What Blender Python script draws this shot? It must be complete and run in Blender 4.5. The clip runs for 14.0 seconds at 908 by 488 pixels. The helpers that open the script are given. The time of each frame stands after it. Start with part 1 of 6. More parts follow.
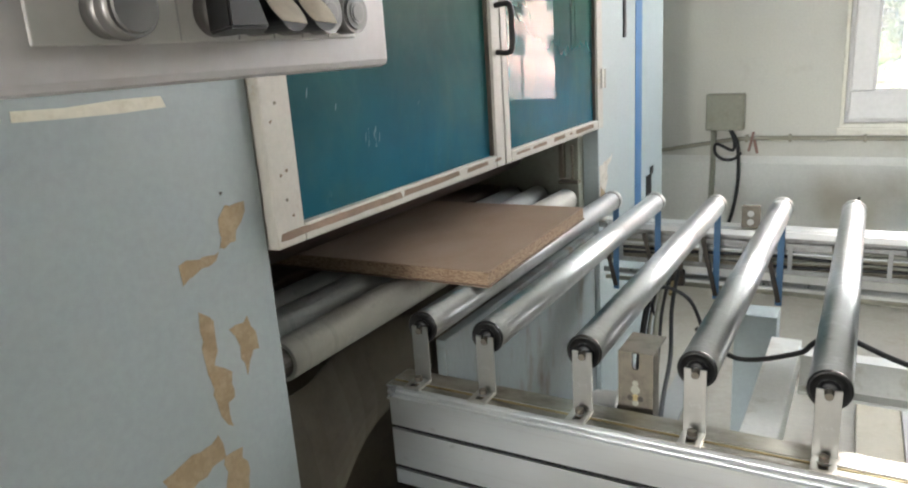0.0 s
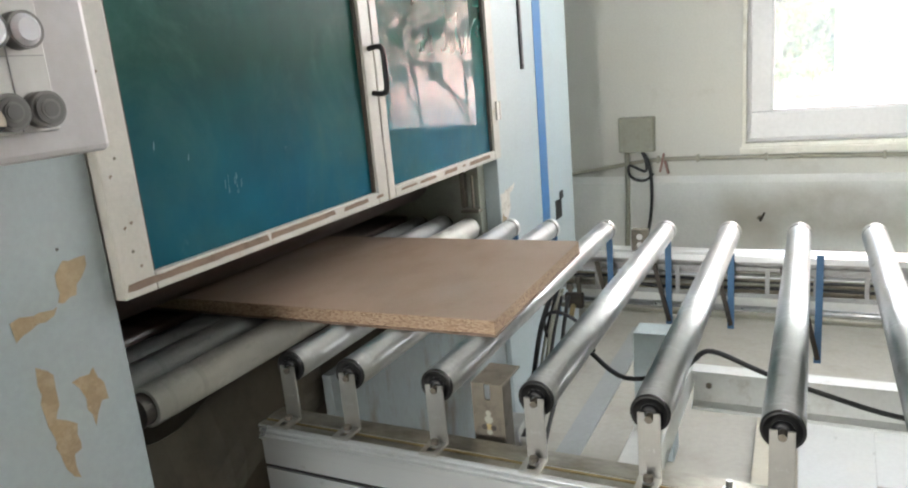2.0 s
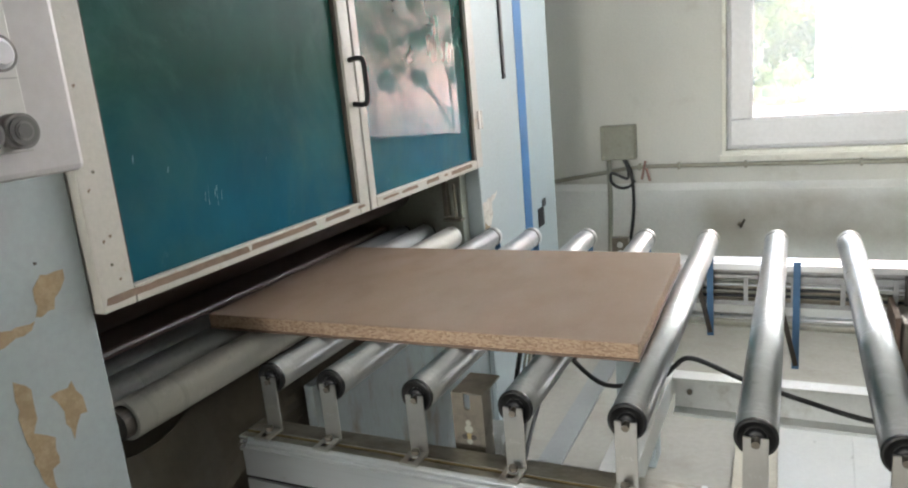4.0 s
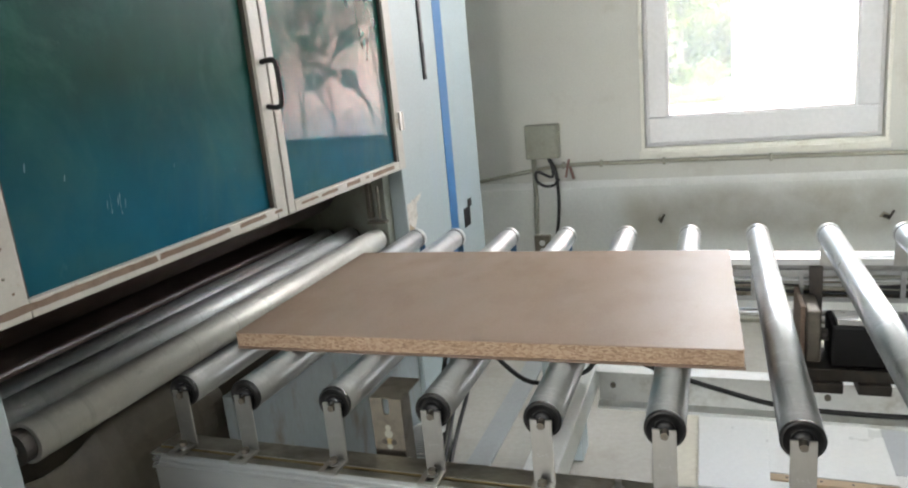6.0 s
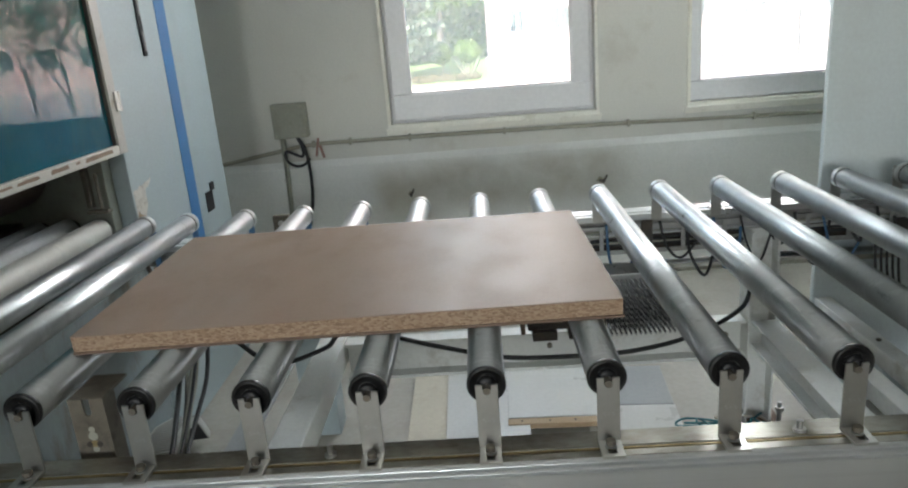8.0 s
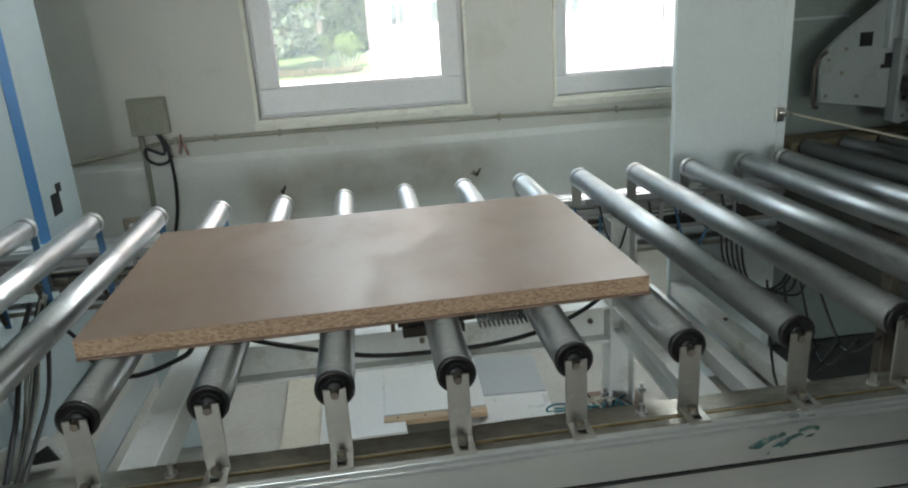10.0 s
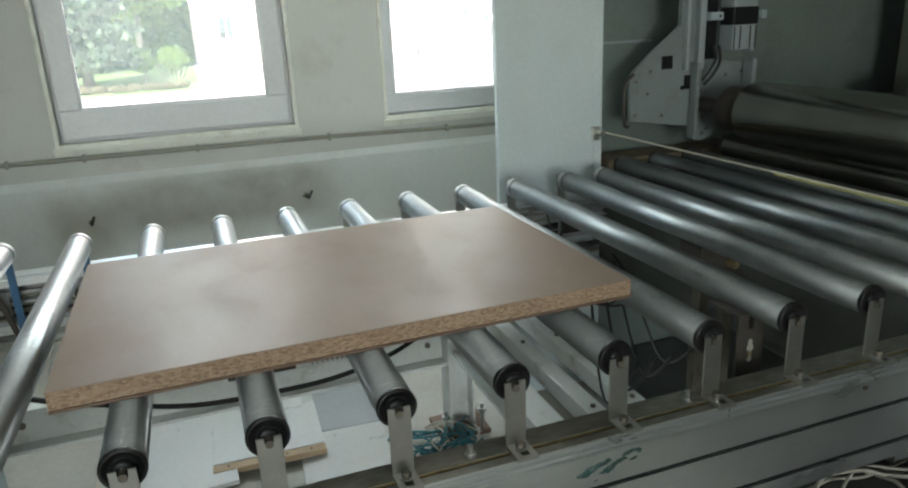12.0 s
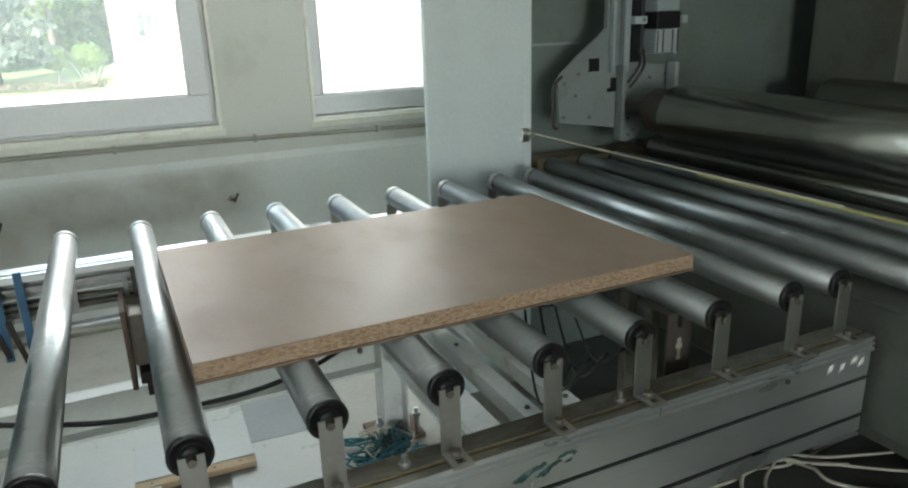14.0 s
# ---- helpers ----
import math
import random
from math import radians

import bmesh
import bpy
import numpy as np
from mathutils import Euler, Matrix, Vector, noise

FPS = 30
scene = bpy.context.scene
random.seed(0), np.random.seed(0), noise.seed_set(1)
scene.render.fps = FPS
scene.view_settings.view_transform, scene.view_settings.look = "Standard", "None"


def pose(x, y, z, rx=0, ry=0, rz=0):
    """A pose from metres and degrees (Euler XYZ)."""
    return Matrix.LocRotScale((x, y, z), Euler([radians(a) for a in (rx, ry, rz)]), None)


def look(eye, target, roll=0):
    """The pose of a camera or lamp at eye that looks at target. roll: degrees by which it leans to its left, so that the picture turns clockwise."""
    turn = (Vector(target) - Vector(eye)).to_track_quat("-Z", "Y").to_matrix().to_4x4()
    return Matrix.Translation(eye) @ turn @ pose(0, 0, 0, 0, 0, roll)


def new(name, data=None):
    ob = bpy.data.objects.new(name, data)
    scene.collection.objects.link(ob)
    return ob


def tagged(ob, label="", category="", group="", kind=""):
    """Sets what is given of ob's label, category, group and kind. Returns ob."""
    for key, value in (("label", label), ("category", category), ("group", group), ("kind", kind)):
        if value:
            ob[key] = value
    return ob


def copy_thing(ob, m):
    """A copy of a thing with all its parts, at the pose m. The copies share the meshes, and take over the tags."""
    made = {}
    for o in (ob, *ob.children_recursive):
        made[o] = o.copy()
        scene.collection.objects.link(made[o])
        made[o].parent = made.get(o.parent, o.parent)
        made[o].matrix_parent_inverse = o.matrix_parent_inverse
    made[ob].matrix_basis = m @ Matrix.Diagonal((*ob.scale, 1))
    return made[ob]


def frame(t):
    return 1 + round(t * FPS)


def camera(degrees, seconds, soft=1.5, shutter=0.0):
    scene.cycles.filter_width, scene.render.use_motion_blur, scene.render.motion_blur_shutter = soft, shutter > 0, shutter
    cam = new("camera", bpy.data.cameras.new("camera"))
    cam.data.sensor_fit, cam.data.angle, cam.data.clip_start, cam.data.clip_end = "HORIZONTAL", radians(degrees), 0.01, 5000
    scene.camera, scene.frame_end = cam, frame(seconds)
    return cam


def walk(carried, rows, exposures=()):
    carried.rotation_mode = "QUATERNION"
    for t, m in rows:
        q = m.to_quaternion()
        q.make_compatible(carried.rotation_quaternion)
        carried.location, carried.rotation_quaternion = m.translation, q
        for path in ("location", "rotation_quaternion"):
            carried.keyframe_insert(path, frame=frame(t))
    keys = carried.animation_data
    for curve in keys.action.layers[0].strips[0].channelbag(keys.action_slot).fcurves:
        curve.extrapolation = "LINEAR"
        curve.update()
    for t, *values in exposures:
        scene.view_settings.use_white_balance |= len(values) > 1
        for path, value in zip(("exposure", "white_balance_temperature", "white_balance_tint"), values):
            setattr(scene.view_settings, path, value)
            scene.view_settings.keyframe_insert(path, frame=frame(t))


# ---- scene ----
cam = camera(64.8, 14.0, soft=2.1)
PATH = [
    (0, (0.442, -1.191, 1.535), (-0.544, 0.47, 1.016), -3.9),
    (0.5, (0.534, -1.151, 1.55), (-0.48, 0.496, 1.042), -4.3),
    (1, (0.61, -1.135, 1.56), (-0.389, 0.525, 1.064), -4.3),
    (1.5, (0.635, -1.131, 1.566), (-0.312, 0.563, 1.082), -4.8),
    (2, (0.654, -1.128, 1.569), (-0.236, 0.6, 1.097), -5.2),
    (2.5, (0.665, -1.13, 1.578), (-0.19, 0.618, 1.113), -5.1),
    (3, (0.673, -1.135, 1.583), (-0.186, 0.612, 1.124), -5.2),
    (5.5, (0.669, -1.115, 1.575), (-0.135, 0.657, 1.112), -5.6),
    (6, (0.706, -1.108, 1.58), (0.018, 0.709, 1.105), -5.5),
    (6.5, (0.755, -1.097, 1.579), (0.213, 0.763, 1.083), -5.5),
    (7, (0.784, -1.09, 1.57), (0.41, 0.804, 1.046), -5.2),
    (7.5, (0.81, -1.094, 1.564), (0.592, 0.814, 1.006), -4.8),
    (8, (0.851, -1.106, 1.565), (0.757, 0.805, 0.983), -4.7),
    (10.5, (0.967, -1.074, 1.556), (1.272, 0.801, 0.93), -3.5),
    (11, (1.007, -1.059, 1.546), (1.425, 0.795, 0.923), -3.2),
    (11.5, (0.992, -1.024, 1.566), (1.515, 0.807, 0.954), -2.8),
    (12, (1.003, -1.007, 1.575), (1.635, 0.791, 0.969), -2.7),
    (12.5, (1.01, -0.992, 1.575), (1.732, 0.774, 0.974), -2.5),
    (13, (1.007, -0.984, 1.572), (1.788, 0.756, 0.971), -2.1),
    (13.5, (1.007, -0.984, 1.572), (1.811, 0.743, 0.963), -1.9),
    (14, (1.014, -0.982, 1.572), (1.821, 0.743, 0.962), -1.8),
]
walk(cam, [(t, look(eye, target, roll)) for t, eye, target, roll in PATH],
     [(0.0, 3.22, 6700, 12), (1.5, 3.38, 6680, 12), (3.0, 3.14, 6650, 12), (6.0, 3.06, 6600, 12), (7.5, 2.45, 6400, 10), (11.0, 2.28, 6300, 3), (14.0, 2.42, 6300, 1)])

# ---------------------------------------------------------------- light
world = bpy.data.worlds.new("daylight")
scene.world = world
world.use_nodes = True
wn = world.node_tree.nodes
sky = wn.new("ShaderNodeTexSky")
sky.sky_type = "NISHITA"
sky.sun_disc = False
sky.sun_elevation = radians(40)
sky.sun_rotation = radians(198)
wn["Background"].inputs["Strength"].default_value = 0.12
world.node_tree.links.new(sky.outputs["Color"], wn["Background"].inputs["Color"])

sun = new("sun", bpy.data.lights.new("sun", "SUN"))
sun.data.energy = 5.0
sun.data.angle = radians(0.6)
sun.data.color = (1.0, 0.95, 0.88)
sun.matrix_world = look((-3.0, -9.5, 8.36), (0, 0, 0))


def window_light(x, y, z, w, h, turn, watts, color=(0.93, 0.97, 1.0)):
    """Sky light in a window's opening."""
    lamp = new("window_light", bpy.data.lights.new("window_light", "AREA"))
    lamp.data.shape, lamp.data.size, lamp.data.size_y = "RECTANGLE", w, h
    lamp.data.energy, lamp.data.color = watts, color
    lamp.matrix_world = pose(x, y, z, 90, 0, turn)


window_light(0.94, 3.42, 2.55, 1.05, 0.62, 180, 5.2)
window_light(2.76, 3.42, 2.55, 1.05, 0.62, 180, 5.2)
# South lamp fills an unseen window, added for light from behind.
window_light(-0.6, -8.95, 1.85, 2.6, 1.8, 0, 50)


# ---------------------------------------------------------------- materials
def nodes_of(name):
    m = bpy.data.materials.new(name)
    m.use_nodes = True
    return m, m.node_tree.nodes, m.node_tree.links, m.node_tree.nodes["Principled BSDF"]


def noise_at(n, l, scale, detail=4.0, stretch=(1, 1, 1), rough=0.55):
    co = n.new("ShaderNodeTexCoord")
    mp = n.new("ShaderNodeMapping")
    mp.inputs["Scale"].default_value = stretch
    l.new(co.outputs["Object"], mp.inputs["Vector"])
    t = n.new("ShaderNodeTexNoise")
    t.inputs["Scale"].default_value = scale
    t.inputs["Detail"].default_value = detail
    t.inputs["Roughness"].default_value = rough
    l.new(mp.outputs["Vector"], t.inputs["Vector"])
    return t.outputs["Fac"]


def ramp(n, l, fac, stops):
    r = n.new("ShaderNodeValToRGB")
    e = r.color_ramp.elements
    while len(e) < len(stops):
        e.new(0.5)
    for el, (p, c) in zip(e, stops):
        el.position = p
        el.color = (*c, 1) if len(c) == 3 else c
    l.new(fac, r.inputs["Fac"])
    return r.outputs["Color"]


def mix(n, l, fac, a, b, mode="MIX"):
    m = n.new("ShaderNodeMix")
    m.data_type, m.blend_type = "RGBA", mode
    for s, v in (("Factor", fac), ("A", a), ("B", b)):
        sock = [i for i in m.inputs if i.name == s and (i.type == "VALUE" if s == "Factor" else i.type == "RGBA")][0]
        if isinstance(v, (int, float)):
            sock.default_value = v
        elif isinstance(v, tuple):
            sock.default_value = (*v, 1)
        else:
            l.new(v, sock)
    return [o for o in m.outputs if o.type == "RGBA"][0]


def bump(n, l, bsdf, height, strength=0.2, dist=0.002):
    b = n.new("ShaderNodeBump")
    b.inputs["Strength"].default_value = strength
    b.inputs["Distance"].default_value = dist
    l.new(height, b.inputs["Height"])
    l.new(b.outputs["Normal"], bsdf.inputs["Normal"])


def surface(name, color, rough=0.5, metal=0.0, dirt=None, dirt_at=(0.5, 0.75), big=2.0, fine=60.0, vary=0.12, relief=0.15, stretch=(1, 1, 1), rough_vary=0.12, spec=0.5):
    """Paint, metal or plastic with a soft large-scale tone, fine grain and stains."""
    m, n, l, b = nodes_of(name)
    f1 = noise_at(n, l, big, 5, stretch)
    f2 = noise_at(n, l, fine, 3, stretch)
    lo = tuple(c * (1 - vary) for c in color)
    hi = tuple(min(1, c * (1 + vary)) for c in color)
    c = ramp(n, l, f1, [(0.3, lo), (0.7, hi)])
    c = mix(n, l, 0.25, c, ramp(n, l, f2, [(0.35, tuple(x * 0.8 for x in color)), (0.65, hi)]))
    if dirt:
        f3 = noise_at(n, l, big * 2.3, 8, stretch, 0.7)
        c = mix(n, l, ramp(n, l, f3, [(dirt_at[0], (0, 0, 0)), (dirt_at[1], (1, 1, 1))]), c, dirt)
    l.new(c, b.inputs["Base Color"])
    rr = n.new("ShaderNodeMapRange")
    rr.inputs["To Min"].default_value = max(0.02, rough - rough_vary)
    rr.inputs["To Max"].default_value = min(1, rough + rough_vary)
    l.new(f1, rr.inputs["Value"])
    l.new(rr.outputs["Result"], b.inputs["Roughness"])
    b.inputs["Metallic"].default_value = metal
    b.inputs["Specular IOR Level"].default_value = spec
    if relief:
        bump(n, l, b, f2, relief, 0.001)
    return m


WALL = surface("wall_plaster", (0.66, 0.65, 0.60), 0.85, dirt=(0.42, 0.38, 0.31), dirt_at=(0.56, 0.95), big=0.9, fine=90, vary=0.05, relief=0.25)
WALL_LOW = surface("wall_lower_paint", (0.78, 0.78, 0.75), 0.6, dirt=(0.48, 0.44, 0.36), dirt_at=(0.56, 0.95), big=0.8, fine=80, vary=0.05, relief=0.2)
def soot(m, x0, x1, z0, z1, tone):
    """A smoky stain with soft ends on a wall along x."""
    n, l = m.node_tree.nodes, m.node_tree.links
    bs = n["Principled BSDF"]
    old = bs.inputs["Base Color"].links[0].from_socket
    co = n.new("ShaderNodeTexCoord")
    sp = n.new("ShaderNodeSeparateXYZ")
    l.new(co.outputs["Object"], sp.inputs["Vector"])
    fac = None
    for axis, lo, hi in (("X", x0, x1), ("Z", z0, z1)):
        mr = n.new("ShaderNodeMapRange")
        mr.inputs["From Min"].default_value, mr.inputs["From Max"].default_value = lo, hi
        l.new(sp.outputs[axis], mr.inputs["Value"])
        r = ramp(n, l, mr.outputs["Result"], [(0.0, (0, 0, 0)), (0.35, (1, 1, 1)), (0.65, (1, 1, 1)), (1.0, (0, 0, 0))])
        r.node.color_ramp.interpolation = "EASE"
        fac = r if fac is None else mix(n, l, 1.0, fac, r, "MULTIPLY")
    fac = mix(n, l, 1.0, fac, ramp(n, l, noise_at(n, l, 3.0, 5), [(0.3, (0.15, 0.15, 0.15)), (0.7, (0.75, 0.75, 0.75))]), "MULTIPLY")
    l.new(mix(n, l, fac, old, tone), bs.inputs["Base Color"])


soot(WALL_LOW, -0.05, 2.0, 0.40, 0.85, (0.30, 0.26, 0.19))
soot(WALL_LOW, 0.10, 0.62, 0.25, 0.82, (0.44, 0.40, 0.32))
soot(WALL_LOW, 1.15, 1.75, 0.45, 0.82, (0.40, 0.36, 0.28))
CEIL = surface("ceiling_paint", (0.75, 0.75, 0.73), 0.9, big=1.0)
FLOOR = surface("floor_concrete", (0.39, 0.37, 0.325), 0.7, dirt=(0.30, 0.27, 0.22), dirt_at=(0.5, 0.8), big=1.6, fine=40, vary=0.12, relief=0.3)
PVC = surface("white_window_plastic", (0.72, 0.72, 0.73), 0.35, big=3, fine=40, vary=0.04, relief=0.03)
SILL = surface("sill_paint", (0.82, 0.80, 0.72), 0.6, dirt=(0.45, 0.40, 0.3), dirt_at=(0.55, 0.85), big=3, vary=0.06)
CABINET = surface("blue_grey_sheet_paint", (0.285, 0.325, 0.332), 0.5, dirt=(0.29, 0.32, 0.32), dirt_at=(0.5, 0.8), big=1.6, fine=70, vary=0.05, relief=0.06)
CABINET2 = surface("pale_blue_sheet_paint", (0.36, 0.42, 0.43), 0.45, dirt=(0.30, 0.34, 0.34), dirt_at=(0.55, 0.85), big=1.3, fine=70, vary=0.05, relief=0.06)
COLUMN = surface("pale_column_paint", (0.65, 0.72, 0.73), 0.42, dirt=(0.58, 0.63, 0.63), dirt_at=(0.55, 0.85), big=1.3, fine=70, vary=0.05, relief=0.06)
FRAME = surface("cream_door_frame_paint", (0.43, 0.415, 0.37), 0.5, dirt=(0.33, 0.26, 0.19), dirt_at=(0.6, 0.75), big=5, fine=90, vary=0.06, relief=0.12)
FILLER = surface("bare_brown_primer", (0.27, 0.20, 0.115), 0.85, dirt=(0.36, 0.28, 0.18), dirt_at=(0.45, 0.7), big=14, fine=120, vary=0.15, relief=0.3)
RUST = surface("worn_brown_edge", (0.19, 0.13, 0.095), 0.8, dirt=(0.12, 0.08, 0.05), big=12, fine=90, vary=0.2, relief=0.3)
TAPE = surface("blue_stripe_paint", (0.035, 0.155, 0.36), 0.4, big=5, vary=0.08, relief=0.05)
BLUE = surface("blue_strap_paint", (0.06, 0.16, 0.30), 0.5, big=6, vary=0.2)
BLACK = surface("black_plastic", (0.009, 0.009, 0.010), 0.42, big=6, fine=90, vary=0.3, spec=0.3)
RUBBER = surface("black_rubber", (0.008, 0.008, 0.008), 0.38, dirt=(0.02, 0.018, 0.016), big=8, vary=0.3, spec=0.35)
DARK = surface("dark_oily_steel", (0.055, 0.047, 0.04), 0.55, 0.3, dirt=(0.10, 0.075, 0.05), big=5, vary=0.3)
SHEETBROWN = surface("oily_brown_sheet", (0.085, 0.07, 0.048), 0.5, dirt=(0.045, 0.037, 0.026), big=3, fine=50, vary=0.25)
BROWN = surface("dark_brown_belt", (0.085, 0.055, 0.045), 0.4, dirt=(0.055, 0.036, 0.03), big=3, fine=70, vary=0.2, relief=0.1)
STEEL = surface("bracket_steel", (0.52, 0.515, 0.49), 0.30, 0.97, dirt=(0.33, 0.30, 0.26), dirt_at=(0.62, 0.95), big=5, fine=60, vary=0.06, relief=0.04, rough_vary=0.03)
BED = surface("dark_bed", (0.085, 0.088, 0.078), 0.42, dirt=(0.05, 0.043, 0.032), big=3, fine=60, vary=0.2)
DARKSTEEL = surface("dull_brown_steel", (0.17, 0.15, 0.12), 0.5, 0.6, dirt=(0.08, 0.07, 0.055), big=12, vary=0.15)
PLATEGREY = surface("grey_plate_paint", (0.20, 0.225, 0.225), 0.5, dirt=(0.14, 0.145, 0.13), dirt_at=(0.55, 0.85), big=4, vary=0.1)
WHITEMACH = surface("white_beam_paint", (0.66, 0.67, 0.64), 0.5, dirt=(0.36, 0.33, 0.27), dirt_at=(0.55, 0.8), big=3, fine=70, vary=0.07)
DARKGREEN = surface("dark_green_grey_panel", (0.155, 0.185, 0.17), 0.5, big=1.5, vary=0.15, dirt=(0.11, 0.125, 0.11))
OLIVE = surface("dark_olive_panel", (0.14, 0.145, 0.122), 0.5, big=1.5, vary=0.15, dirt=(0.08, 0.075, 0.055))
PANELWHITE = surface("white_melamine", (0.52, 0.52, 0.495), 0.3, dirt=(0.55, 0.52, 0.46), dirt_at=(0.55, 0.9), big=2, vary=0.04, relief=0.02)
SHEETGREY = surface("grey_laminate_sheet", (0.30, 0.31, 0.31), 0.35, big=3, vary=0.08)
PINE = surface("raw_wood_edge", (0.37, 0.27, 0.165), 0.7, dirt=(0.3, 0.2, 0.11), big=6, fine=80, vary=0.15, stretch=(0.3, 4, 4), relief=0.2)
BOXGREY = surface("junction_box_plastic", (0.31, 0.31, 0.255), 0.55, dirt=(0.25, 0.24, 0.19), big=8, vary=0.06)
LINK = surface("pale_grey_chain_plastic", (0.48, 0.48, 0.45), 0.5, big=8, vary=0.1)
CONDUIT = surface("conduit_paint", (0.36, 0.345, 0.28), 0.55, dirt=(0.30, 0.26, 0.2), big=9, vary=0.1)
CABLE = surface("cable_sheath", (0.02, 0.021, 0.022), 0.5, big=9, vary=0.2)
CABLEW = surface("cream_cable_sheath", (0.50, 0.46, 0.38), 0.55, big=9, vary=0.15)
TEAL = surface("teal_wire", (0.03, 0.16, 0.19), 0.5, big=12, vary=0.3)
RED = surface("red_plastic", (0.45, 0.03, 0.03), 0.4, big=8, vary=0.1)
CLIPRED = surface("dusty_red_clip", (0.30, 0.17, 0.14), 0.6, big=8, vary=0.1)
PANEL = surface("control_box_paint", (0.53, 0.51, 0.515), 0.4, dirt=(0.50, 0.47, 0.44), dirt_at=(0.5, 0.9), big=4, fine=80, vary=0.04, relief=0.06)
INLAY = surface("control_inlay", (0.60, 0.59, 0.57), 0.4, big=10, vary=0.04)
CHROME = surface("button_bezel", (0.20, 0.19, 0.185), 0.42, 0.7, big=20, vary=0.1, relief=0.05)
LENS = surface("white_button_cap", (0.72, 0.72, 0.76), 0.25, big=20, vary=0.04, relief=0)
TAN = surface("worn_tan_plastic", (0.42, 0.36, 0.28), 0.5, big=60, vary=0.15)
YELLOW = surface("yellow_label", (0.62, 0.50, 0.06), 0.5, big=15, vary=0.1)
INK = surface("printed_grey_ink", (0.36, 0.36, 0.36), 0.6, big=15, vary=0.1, relief=0)
DARKCAP = surface("dark_grey_button_cap", (0.12, 0.115, 0.11), 0.5, big=30, vary=0.1)
SCRATCH = surface("pale_scratch", (0.12, 0.23, 0.27), 0.6, big=15, vary=0.1, relief=0)
WHITEINK = surface("white_paint_marks", (0.6, 0.6, 0.58), 0.6, big=15, vary=0.1, relief=0)
SCAR = surface("crumbled_plaster", (0.36, 0.32, 0.25), 0.9, dirt=(0.2, 0.17, 0.13), big=20, fine=120, relief=0.5)
RAILTOP = surface("dirty_rail_top", (0.39, 0.375, 0.325), 0.34, 0.8, dirt=(0.13, 0.115, 0.085), dirt_at=(0.42, 0.75), big=6, fine=90, vary=0.18, stretch=(0.5, 1, 1))
COLLAR = surface("brown_grease_steel", (0.05, 0.037, 0.029), 0.6, 0.2, big=10, vary=0.3)
LOWPANEL = surface("stained_lower_panel", (0.25, 0.285, 0.29), 0.5, dirt=(0.17, 0.135, 0.095), dirt_at=(0.52, 0.72), big=3, fine=60, vary=0.1, stretch=(1, 1.5, 0.5))
CREAM = surface("cream_board_face", (0.50, 0.46, 0.37), 0.6, dirt=(0.40, 0.35, 0.26), big=4, vary=0.06)
MARK = surface("green_paint_smear", (0.014, 0.055, 0.05), 0.5, dirt=(0.16, 0.18, 0.175), dirt_at=(0.5, 0.6), big=30, vary=0.4)
BRASS = surface("old_brass", (0.42, 0.33, 0.17), 0.4, 0.8, dirt=(0.15, 0.12, 0.08), big=12, vary=0.2)
ROPE = surface("pale_rope", (0.50, 0.46, 0.36), 0.7, big=20, vary=0.15, relief=0.3)
ROPEY = surface("yellow_rope", (0.36, 0.34, 0.14), 0.7, big=20, vary=0.15, relief=0.3)
MASK = surface("yellowed_tape", (0.58, 0.55, 0.45), 0.6, big=12, vary=0.1, dirt=(0.42, 0.38, 0.28))


